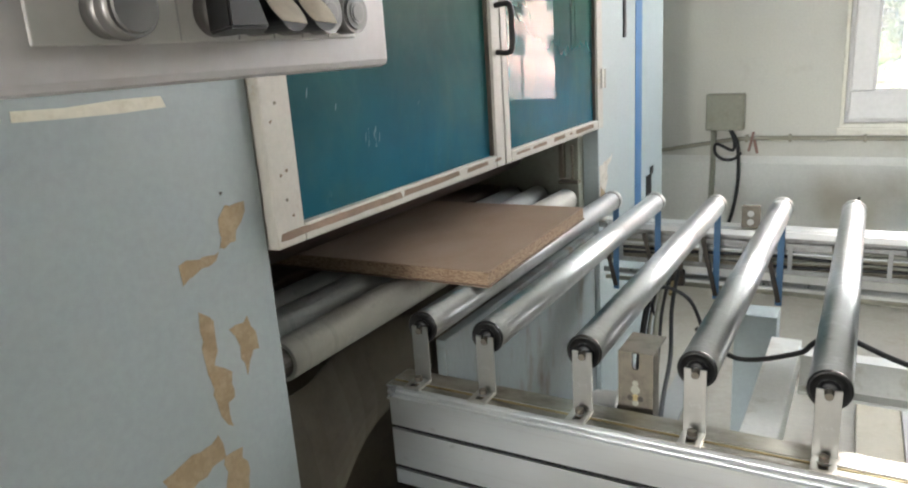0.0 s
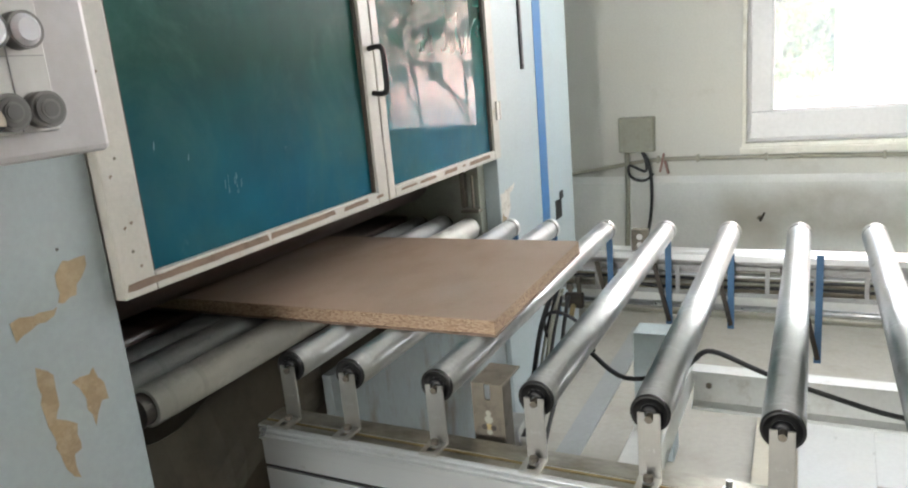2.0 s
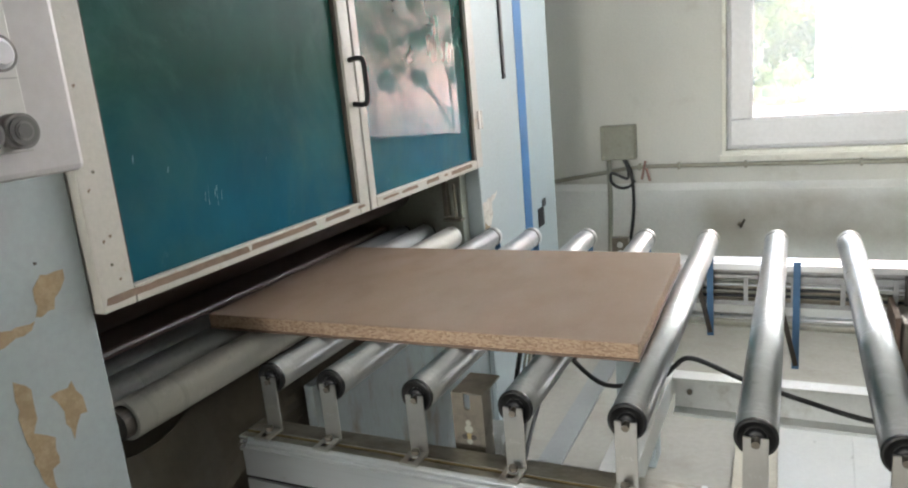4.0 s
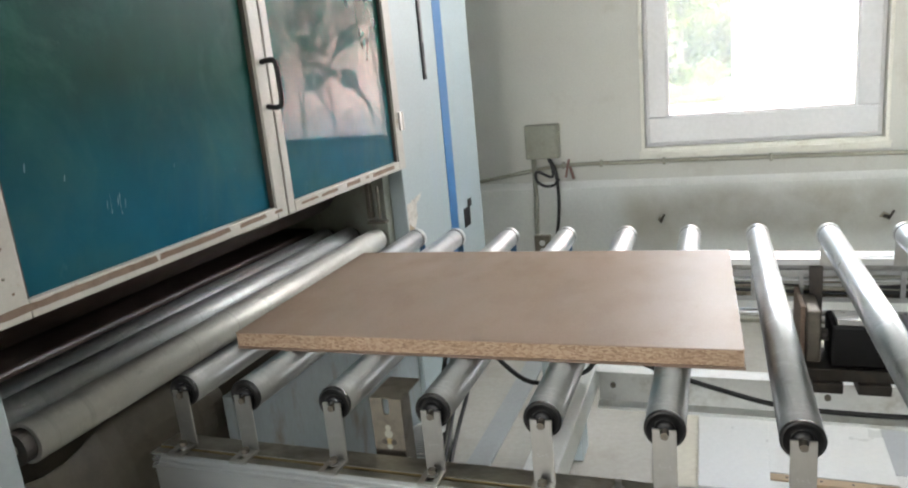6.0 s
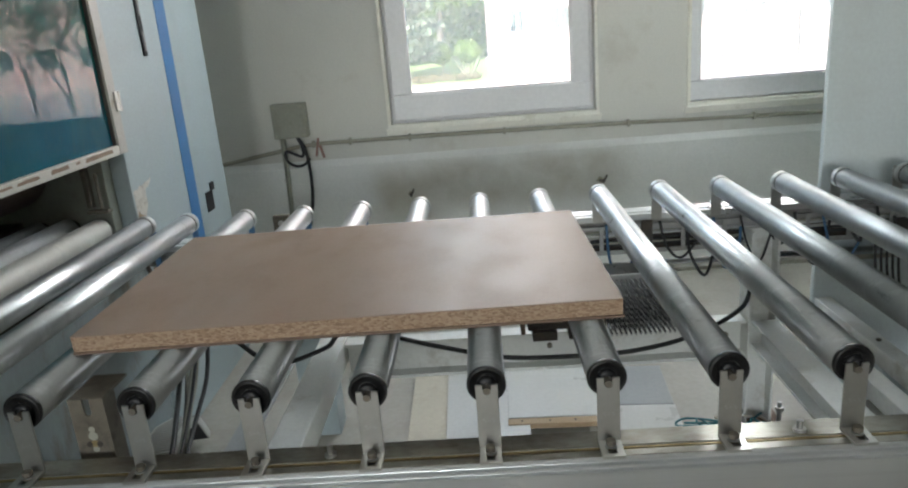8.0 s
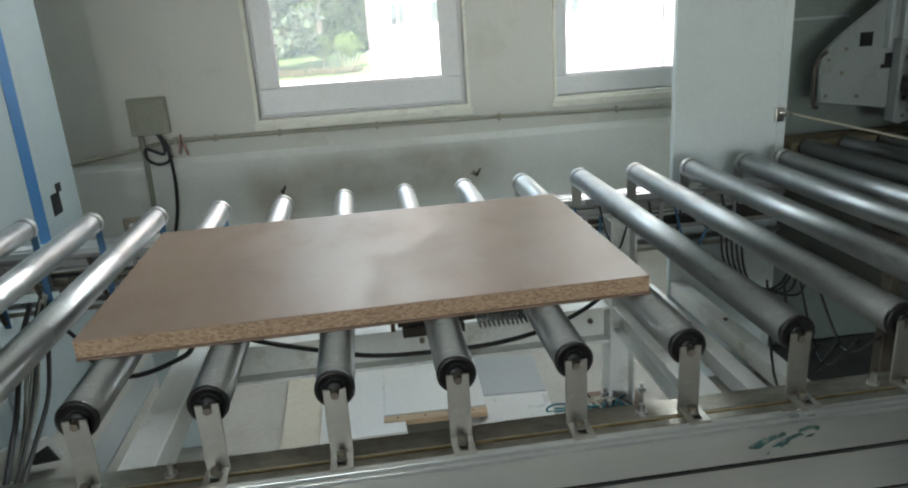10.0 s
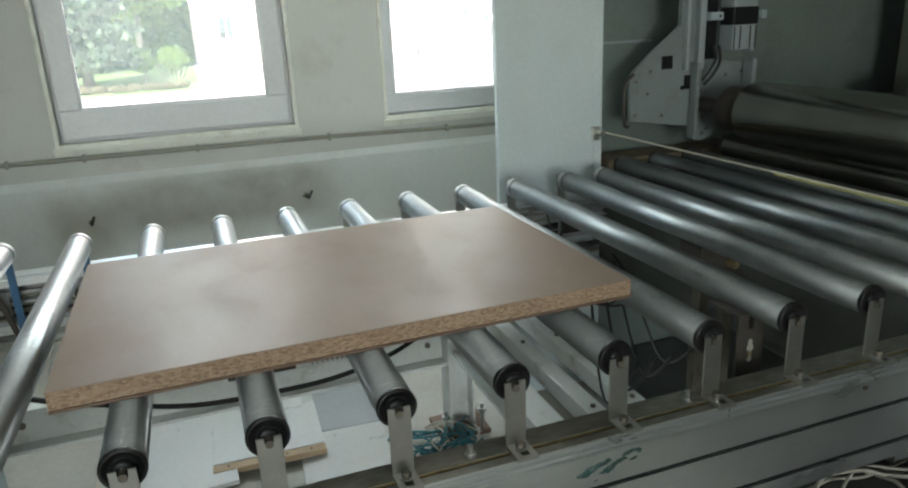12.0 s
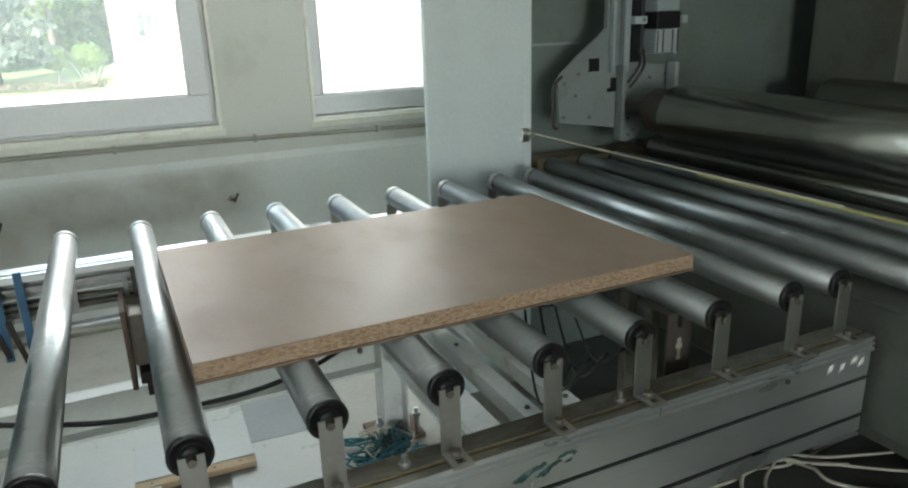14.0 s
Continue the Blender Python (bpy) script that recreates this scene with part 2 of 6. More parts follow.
def metal_roller(name, tone, rough, scratch=1.0, metal=1.0):
    """Turned metal tube: tool marks round the axis, rubbed bands, dents and grease spots."""
    m, n, l, b = nodes_of(name)
    rings = noise_at(n, l, 150, 3, (0.03, 1, 0.03))
    f1 = noise_at(n, l, 4, 6, (1, 0.7, 1), 0.65)
    f2 = noise_at(n, l, 30, 6, (1, 0.35, 1), 0.7)
    f4 = noise_at(n, l, 15, 8, (1, 1.4, 1), 0.72)
    f5 = noise_at(n, l, 9, 3, (0.15, 2.2, 0.15), 0.6)
    rnd = n.new("ShaderNodeObjectInfo")
    c = ramp(n, l, f1, [(0.3, tuple(t * 0.82 for t in tone)), (0.7, tuple(min(1, t * 1.1) for t in tone))])
    c = mix(n, l, ramp(n, l, f2, [(0.62, (0, 0, 0)), (0.72, (0.6, 0.6, 0.6))]), c, tuple(t * 0.42 for t in tone))
    c = mix(n, l, ramp(n, l, f4, [(0.55, (0, 0, 0)), (0.64, (0.45, 0.45, 0.45))]), c, tuple(min(1, t * 1.4) for t in tone))
    c = mix(n, l, ramp(n, l, f5, [(0.60, (0, 0, 0)), (0.66, (0.35, 0.35, 0.35))]), c, tuple(t * 0.55 for t in tone))
    c = mix(n, l, 0.2, c, ramp(n, l, rnd.outputs["Random"], [(0, tuple(t * 0.75 for t in tone)), (1, tone)]))
    l.new(c, b.inputs["Base Color"])
    b.inputs["Metallic"].default_value = metal
    rr = n.new("ShaderNodeMapRange")
    rr.inputs["From Min"].default_value, rr.inputs["From Max"].default_value = 0.3, 0.7
    rr.inputs["To Min"].default_value = rough - 0.07
    rr.inputs["To Max"].default_value = rough + 0.12
    l.new(f4, rr.inputs["Value"])
    l.new(rr.outputs["Result"], b.inputs["Roughness"])
    s = n.new("ShaderNodeMath")
    s.operation = "ADD"
    l.new(rings, s.inputs[0])
    l.new(f2, s.inputs[1])
    bump(n, l, b, s.outputs[0], 0.10 * scratch, 0.0005)
    return m


ROLLER = metal_roller("galvanised_roller_tube", (0.60, 0.61, 0.62), 0.33, 1.2)
ROLLER_DARK = metal_roller("dark_roller_tube", (0.31, 0.325, 0.325), 0.42, 1.4)
ROLLER_WARM = metal_roller("aluminium_drive_roller", (0.52, 0.51, 0.47), 0.5, 0.6, 0.55)
ROLLER_PALE = metal_roller("pale_aluminium_roller", (0.46, 0.47, 0.465), 0.5, 0.6, 0.7)
DRUM = surface("polished_drum", (0.52, 0.50, 0.44), 0.19, 0.95, dirt=(0.32, 0.31, 0.28), dirt_at=(0.45, 0.8), big=2.5, fine=120, vary=0.06, relief=0.03, rough_vary=0.05)
CAP = metal_roller("roller_end_cap", (0.62, 0.62, 0.61), 0.3, 1.0)


def profile_metal():
    """Extruded aluminium: soft lengthwise draw lines, scuffs and dull patches."""
    m, n, l, b = nodes_of("extruded_aluminium")
    f1 = noise_at(n, l, 2.2, 4, (1, 2, 2))
    f2 = noise_at(n, l, 120, 2, (0.012, 1, 1), 0.5)
    f3 = noise_at(n, l, 16, 7, (0.5, 1, 1), 0.7)
    c = ramp(n, l, f1, [(0.3, (0.63, 0.645, 0.65)), (0.7, (0.76, 0.775, 0.78))])
    c = mix(n, l, ramp(n, l, f3, [(0.64, (0, 0, 0)), (0.70, (0.35, 0.35, 0.35))]), c, (0.36, 0.35, 0.33))
    c = mix(n, l, ramp(n, l, f2, [(0.56, (0, 0, 0)), (0.72, (0.12, 0.12, 0.12))]), c, (0.42, 0.42, 0.40))
    l.new(c, b.inputs["Base Color"])
    b.inputs["Metallic"].default_value = 0.93
    rr = n.new("ShaderNodeMapRange")
    rr.inputs["From Min"].default_value, rr.inputs["From Max"].default_value = 0.3, 0.7
    rr.inputs["To Min"].default_value, rr.inputs["To Max"].default_value = 0.24, 0.38
    l.new(f1, rr.inputs["Value"])
    l.new(rr.outputs["Result"], b.inputs["Roughness"])
    return m


ALU = profile_metal()
DULLALU = surface("dull_aluminium", (0.40, 0.40, 0.39), 0.5, 0.6, dirt=(0.22, 0.20, 0.17), dirt_at=(0.5, 0.8), big=5, vary=0.12)


def laminate():
    """Brown laminated face with glossy and dull smears across the board; pale sheen painted in."""
    m, n, l, b = nodes_of("brown_laminate")
    f1 = noise_at(n, l, 2.4, 5)
    f2 = noise_at(n, l, 3.0, 7, (3.2, 0.7, 1), 0.6)
    f3 = noise_at(n, l, 170, 2)
    f4 = noise_at(n, l, 6.0, 3, (1.6, 1.0, 1), 0.5)
    c = ramp(n, l, f1, [(0.3, (0.272, 0.197, 0.148)), (0.7, (0.315, 0.231, 0.178))])
    # Paler streaks put the window sheen into the base colour.
    c = mix(n, l, ramp(n, l, f2, [(0.48, (0, 0, 0)), (0.72, (0.35, 0.35, 0.35))]), c, (0.33, 0.265, 0.225))
    c = mix(n, l, ramp(n, l, f4, [(0.55, (0, 0, 0)), (0.75, (0.22, 0.22, 0.22))]), c, (0.21, 0.15, 0.12))
    c = mix(n, l, 0.15, c, ramp(n, l, f3, [(0.35, (0.20, 0.143, 0.113)), (0.65, (0.30, 0.225, 0.182))]))
    l.new(c, b.inputs["Base Color"])
    r = ramp(n, l, f4, [(0.36, (0.40, 0.40, 0.40)), (0.50, (0.43, 0.43, 0.43)), (0.62, (0.50, 0.50, 0.50))])
    l.new(r, b.inputs["Roughness"])
    b.inputs["Specular IOR Level"].default_value = 0.10
    bump(n, l, b, f3, 0.03, 0.0004)
    return m


def chipboard():
    m, n, l, b = nodes_of("chipboard_core")
    co = n.new("ShaderNodeTexCoord")
    mp = n.new("ShaderNodeMapping")
    mp.inputs["Scale"].default_value = (150, 150, 330)
    l.new(co.outputs["Object"], mp.inputs["Vector"])
    v = n.new("ShaderNodeTexVoronoi")
    v.inputs["Scale"].default_value = 1.0
    l.new(mp.outputs["Vector"], v.inputs["Vector"])
    sep = n.new("ShaderNodeSeparateColor")
    l.new(v.outputs["Color"], sep.inputs["Color"])
    c = ramp(n, l, sep.outputs["Red"], [(0.0, (0.17, 0.105, 0.065)), (0.25, (0.28, 0.185, 0.12)), (0.6, (0.35, 0.245, 0.165)), (1.0, (0.44, 0.33, 0.23))])
    c = mix(n, l, 0.35, c, ramp(n, l, noise_at(n, l, 14, 5), [(0.3, (0.22, 0.14, 0.09)), (0.7, (0.30, 0.205, 0.13))]))
    l.new(c, b.inputs["Base Color"])
    b.inputs["Roughness"].default_value = 0.85
    bump(n, l, b, sep.outputs["Red"], 0.5, 0.001)
    return m


LAMINATE, CHIP = laminate(), chipboard()
# Backing colour is darkened to carry the shade beneath the board.
BACKING = surface("darkened_backing_sheet", (0.15, 0.095, 0.062), 0.6, dirt=(0.10, 0.065, 0.042), big=4, fine=90, vary=0.15)


def door_glass(name, clear, dust, spec):
    """Filmed glass, blue below, smeared with dust; greener above to paint in a wall's reflection."""
    m, n, l, b = nodes_of(name)
    f1 = noise_at(n, l, 2.0, 6, (1, 1.4, 0.8), 0.6)
    f2 = noise_at(n, l, 4.2, 9, (1, 1, 0.75), 0.66)
    f2.node.inputs["Distortion"].default_value = 0.5
    f3 = noise_at(n, l, 11, 8, (1, 1.1, 0.8), 0.72)
    f3.node.inputs["Distortion"].default_value = 0.3
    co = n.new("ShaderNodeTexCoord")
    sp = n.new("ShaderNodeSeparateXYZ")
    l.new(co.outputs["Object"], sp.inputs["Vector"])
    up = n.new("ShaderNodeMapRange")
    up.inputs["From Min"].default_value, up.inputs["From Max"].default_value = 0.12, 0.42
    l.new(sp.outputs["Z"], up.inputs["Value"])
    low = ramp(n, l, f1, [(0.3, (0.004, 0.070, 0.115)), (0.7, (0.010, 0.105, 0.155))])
    wall_reflection = ramp(n, l, f1, [(0.3, (0.002, 0.036, 0.027)), (0.7, (0.007, 0.068, 0.052))])
    # Greener mix towards the top is the wall's reflection, painted in.
    c = mix(n, l, up.outputs["Result"], low, wall_reflection)
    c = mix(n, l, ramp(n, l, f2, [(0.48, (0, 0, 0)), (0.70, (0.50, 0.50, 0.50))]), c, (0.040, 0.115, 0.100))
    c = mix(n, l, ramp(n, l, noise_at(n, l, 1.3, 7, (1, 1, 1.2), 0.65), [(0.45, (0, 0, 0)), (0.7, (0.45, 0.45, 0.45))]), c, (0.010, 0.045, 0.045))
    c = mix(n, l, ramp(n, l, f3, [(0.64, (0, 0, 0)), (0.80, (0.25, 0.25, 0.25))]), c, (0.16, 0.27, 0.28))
    l.new(c, b.inputs["Base Color"])
    r = ramp(n, l, f2, [(0.42, (clear, clear, clear)), (0.8, (dust, dust, dust))])
    l.new(r, b.inputs["Roughness"])
    b.inputs["Specular IOR Level"].default_value = spec
    return m


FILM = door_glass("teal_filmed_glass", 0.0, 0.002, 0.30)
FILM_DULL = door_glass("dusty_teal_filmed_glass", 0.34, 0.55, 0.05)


def pane_glass(name, veil):
    m, n, l, b = nodes_of(name)
    b.inputs["Base Color"].default_value = (1, 1, 1, 1)
    b.inputs["Roughness"].default_value = 0.0
    b.inputs["Transmission Weight"].default_value = 1.0
    b.inputs["IOR"].default_value = 1.02
    # Translucent veil stands in for outdoor glare; its strength varies by noise.
    tr = n.new("ShaderNodeBsdfTranslucent")
    tr.inputs["Color"].default_value = (0.9, 0.93, 0.9, 1)
    mx = n.new("ShaderNodeMixShader")
    dust = ramp(n, l, noise_at(n, l, 1.4, 4), [(0.3, (veil * 0.85,) * 3), (0.7, (veil * 1.15,) * 3)])
    l.new(dust, mx.inputs["Fac"])
    l.new(b.outputs["BSDF"], mx.inputs[1])
    l.new(tr.outputs["BSDF"], mx.inputs[2])
    l.new(mx.outputs["Shader"], n["Material Output"].inputs["Surface"])
    return m


PANE = pane_glass("window_glass", 0.20)
PANE_VEILED = pane_glass("veiled_window_glass", 0.42)


def leafy(name, a, bcol):
    """Thin leaves that let some light through."""
    m, n, l, b = nodes_of(name)
    g = n.new("ShaderNodeNewGeometry")
    c = ramp(n, l, g.outputs["Random Per Island"], [(0.0, a), (1.0, bcol)])
    l.new(c, b.inputs["Base Color"])
    b.inputs["Roughness"].default_value = 0.7
    b.inputs["Specular IOR Level"].default_value = 0.2
    tr = n.new("ShaderNodeBsdfTranslucent")
    l.new(c, tr.inputs["Color"])
    mx = n.new("ShaderNodeMixShader")
    mx.inputs["Fac"].default_value = 0.5
    l.new(b.outputs["BSDF"], mx.inputs[1])
    l.new(tr.outputs["BSDF"], mx.inputs[2])
    l.new(mx.outputs["Shader"], n["Material Output"].inputs["Surface"])
    return m


LEAF = leafy("spring_leaves", (0.11, 0.17, 0.045), (0.28, 0.37, 0.11))
LEAF_DARK = leafy("conifer_needles", (0.09, 0.12, 0.085), (0.20, 0.245, 0.17))
LEAF_GREEN = leafy("fresh_leaves", (0.03, 0.075, 0.02), (0.07, 0.14, 0.04))
GRASS = surface("lawn", (0.14, 0.21, 0.065), 0.9, dirt=(0.13, 0.14, 0.06), big=0.25, fine=6, vary=0.25, relief=0.4)
PALEBARK = surface("pale_bark", (0.085, 0.065, 0.05), 0.9, big=3, vary=0.25)
BARK = surface("bark", (0.09, 0.075, 0.06), 0.9, big=3, vary=0.25)
FACADE = surface("pink_render", (0.76, 0.60, 0.56), 0.9, dirt=(0.68, 0.52, 0.48), big=0.3, fine=5, vary=0.08)
DARKPANE = surface("far_window_glass", (0.075, 0.09, 0.09), 0.15, big=1, vary=0.3, relief=0)
PAVING = surface("pale_paving", (0.58, 0.50, 0.46), 0.9, dirt=(0.50, 0.44, 0.40), big=0.4, vary=0.1)
PATH_M = surface("garden_path", (0.50, 0.44, 0.40), 0.9, big=0.8, vary=0.12)


# ---------------------------------------------------------------- building helpers
base = {}


def thing(name, x, y, z, label, category, group="", kind=""):
    ob = new(name)
    ob.location = (x, y, z)
    base[ob] = Vector((x, y, z))
    return tagged(ob, label, category, group, kind)


def part(name, bm, material, parent=None, label="", smooth=False):
    """One mesh object from a bmesh in world coordinates, under a thing or a part."""
    me = bpy.data.meshes.new(name)
    at = base.get(parent, Vector((0, 0, 0)))
    if parent is not None:
        bmesh.ops.translate(bm, verts=bm.verts, vec=-at)
    bmesh.ops.recalc_face_normals(bm, faces=bm.faces)
    if smooth:
        for f in bm.faces:
            f.smooth = len(f.verts) == 4
    bm.to_mesh(me)
    bm.free()
    me.materials.append(material)
    ob = new(name, me)
    if parent is not None:
        ob.parent = parent
        base[ob] = at
    if label:
        ob["label"] = label
    return ob


def structure(name, bm, material, label, category, smooth=False):
    ob = part(name, bm, material, None, "", smooth)
    base[ob] = Vector((0, 0, 0))
    return tagged(ob, label, category, kind="structure")


def B():
    return bmesh.new()


def box(bm, x0, x1, y0, y1, z0, z1, bevel=0.0, turn=None):
    r = bmesh.ops.create_cube(bm, size=1.0)
    vs = r["verts"]
    for v in vs:
        v.co = Vector(((x0 + x1) / 2 + v.co.x * (x1 - x0), (y0 + y1) / 2 + v.co.y * (y1 - y0), (z0 + z1) / 2 + v.co.z * (z1 - z0)))
    if bevel:
        es = list({e for v in vs for e in v.link_edges})
        r = bmesh.ops.bevel(bm, geom=es, offset=bevel, segments=2, affect="EDGES", profile=0.5)
        vs = list({v for f in r["faces"] for v in f.verts} | {v for v in vs if v.is_valid})
    if turn is not None:
        bmesh.ops.transform(bm, matrix=turn, verts=[v for v in vs if v.is_valid])
    return bm


def about(x, y, z, rx=0, ry=0, rz=0):
    return pose(x, y, z, rx, ry, rz) @ Matrix.Translation((-x, -y, -z))


def cyl(bm, p, q, r, seg=24, r2=None, caps=True):
    p, q = Vector(p), Vector(q)
    d = q - p
    m = Matrix.Translation((p + q) / 2) @ d.to_track_quat("Z", "Y").to_matrix().to_4x4()
    bmesh.ops.create_cone(bm, cap_ends=caps, segments=seg, radius1=r, radius2=r if r2 is None else r2, depth=d.length, matrix=m)
    return bm


def tube(bm, pts, r, seg=8):
    """A round cable through points, smoothed."""
    pts = [Vector(p) for p in pts]
    out = []
    for i in range(len(pts) - 1):
        p0, p1, p2, p3 = pts[max(0, i - 1)], pts[i], pts[i + 1], pts[min(len(pts) - 1, i + 2)]
        for k in range(6):
            t = k / 6
            out.append(0.5 * (2 * p1 + (p2 - p0) * t + (2 * p0 - 5 * p1 + 4 * p2 - p3) * t * t + (3 * p1 - p0 - 3 * p2 + p3) * t ** 3))
    out.append(pts[-1])
    rings = []
    for i, c in enumerate(out):
        d = (out[min(i + 1, len(out) - 1)] - out[max(i - 1, 0)]).normalized()
        a = d.orthogonal().normalized() if i == 0 else (last - d * last.dot(d)).normalized()
        last = a
        b2 = d.cross(a)
        rings.append([bm.verts.new(c + r * (math.cos(u) * a + math.sin(u) * b2)) for u in (2 * math.pi * k / seg for k in range(seg))])
    for s, e in zip(rings, rings[1:]):
        for k in range(seg):
            bm.faces.new((s[k], s[(k + 1) % seg], e[(k + 1) % seg], e[k]))
    bm.faces.new(rings[0])
    bm.faces.new(rings[-1])
    return bm


def lathe(bm, profile, z, seg=36):
    """A profile of (radius, y) turned round the y axis at height z."""
    rings = [[bm.verts.new((r * math.cos(u), y, z + r * math.sin(u))) for u in (2 * math.pi * k / seg for k in range(seg))] for r, y in profile]
    for a, c in zip(rings, rings[1:]):
        for k in range(seg):
            bm.faces.new((a[k], a[(k + 1) % seg], c[(k + 1) % seg], c[k]))
    return bm


def extrude_section(bm, pts, x0, x1):
    """A closed section in y, z drawn out along x."""
    a = [bm.verts.new((x0, y, z)) for y, z in pts]
    b2 = [bm.verts.new((x1, y, z)) for y, z in pts]
    n = len(pts)
    for i in range(n):
        bm.faces.new((a[i], a[(i + 1) % n], b2[(i + 1) % n], b2[i]))
    bm.faces.new(a)
    bm.faces.new(b2)
    return bm


def slab_with_holes(bm, axis, at, thick, u0, u1, v0, v1, holes):
    """A wall across axis ('x' or 'y') with rectangular openings (u0, u1, v0, v1)."""
    us = sorted({u0, u1, *(h[0] for h in holes), *(h[1] for h in holes)})
    vs = sorted({v0, v1, *(h[2] for h in holes), *(h[3] for h in holes)})
    for a, b2 in zip(us, us[1:]):
        run = None
        for c, d in zip(vs, vs[1:]):
            solid = not any(h[0] <= a and b2 <= h[1] and h[2] <= c and d <= h[3] for h in holes)
            if solid:
                run = (run[0] if run else c, d)
            if run and (not solid or d == vs[-1]):
                if axis == "y":
                    box(bm, a, b2, at, at + thick, run[0], run[1])
                else:
                    box(bm, at, at + thick, a, b2, run[0], run[1])
                run = None
    bmesh.ops.remove_doubles(bm, verts=bm.verts, dist=1e-5)
    return bm


def patch(bm, outline, thick, to3d):
    """A thin patch with an irregular outline; to3d maps (u, v, height) to the world."""
    a = [bm.verts.new(to3d(u, v, 0)) for u, v in outline]
    b2 = [bm.verts.new(to3d(u, v, thick)) for u, v in outline]
    n = len(outline)
    for i in range(n):
        bm.faces.new((a[i], a[(i + 1) % n], b2[(i + 1) % n], b2[i]))
    bm.faces.new(a)
    bm.faces.new(b2)
    return bm


def ragged(outline, step, amount, seed):
    """Breaks straight edges of an outline into a torn line."""
    rnd = random.Random(seed)
    out = []
    for (u, v), (p, q) in zip(outline, outline[1:] + outline[:1]):
        k = max(1, int(math.hypot(p - u, q - v) / step))
        for i in range(k):
            t = i / k
            out.append((u + (p - u) * t + rnd.uniform(-amount, amount), v + (q - v) * t + rnd.uniform(-amount, amount)))
    return out


# ---------------------------------------------------------------- the room
WY = 3.30                      # inner face of the window wall
ROOM = (-4.6, 8.5, -9.0, WY, 3.6)
W1 = (0.31, 1.56, 1.01, 3.0)
W2 = (2.12, 3.37, 1.01, 3.0)
# Unseen south opening, added to go with the lamp there.
RB = [(-2.0, 0.8, 0.9, 2.8)]

bm = B()
box(bm, ROOM[0] - 0.3, ROOM[1] + 0.3, ROOM[2] - 0.3, WY + 0.3, -0.25, 0.0)
structure("floor", bm, FLOOR, "worn pale grey concrete workshop floor with stains", "floor")
bm = B()
box(bm, ROOM[0] - 0.3, ROOM[1] + 0.3, ROOM[2] - 0.3, WY + 0.3, ROOM[4], ROOM[4] + 0.25)
structure("ceiling", bm, CEIL, "plain white painted ceiling", "ceiling")
bm = slab_with_holes(B(), "y", WY, 0.3, ROOM[0] - 0.3, ROOM[1] + 0.3, 0.0, ROOM[4], [W1, W2])
structure("wall_north", bm, WALL, "cream plastered wall with two windows and dirty patches", "wall")
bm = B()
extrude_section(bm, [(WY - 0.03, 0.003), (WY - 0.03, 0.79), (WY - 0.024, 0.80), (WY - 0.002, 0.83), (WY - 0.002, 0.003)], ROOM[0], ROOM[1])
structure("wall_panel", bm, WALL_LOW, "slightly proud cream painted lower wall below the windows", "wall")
bm = slab_with_holes(B(), "y", ROOM[2] - 0.3, 0.3, ROOM[0] - 0.3, ROOM[1] + 0.3, 0.0, ROOM[4], RB)
structure("wall_south", bm, WALL, "cream plastered wall with an added window opening, out of view", "wall")
bm = B()
box(bm, ROOM[0] - 0.3, ROOM[0], ROOM[2], WY, 0.0, ROOM[4])
structure("wall_west", bm, WALL, "plain cream plastered wall", "wall")
bm = B()
box(bm, ROOM[1], ROOM[1] + 0.3, ROOM[2], WY, 0.0, ROOM[4])
structure("wall_east", bm, WALL, "plain cream plastered wall", "wall")


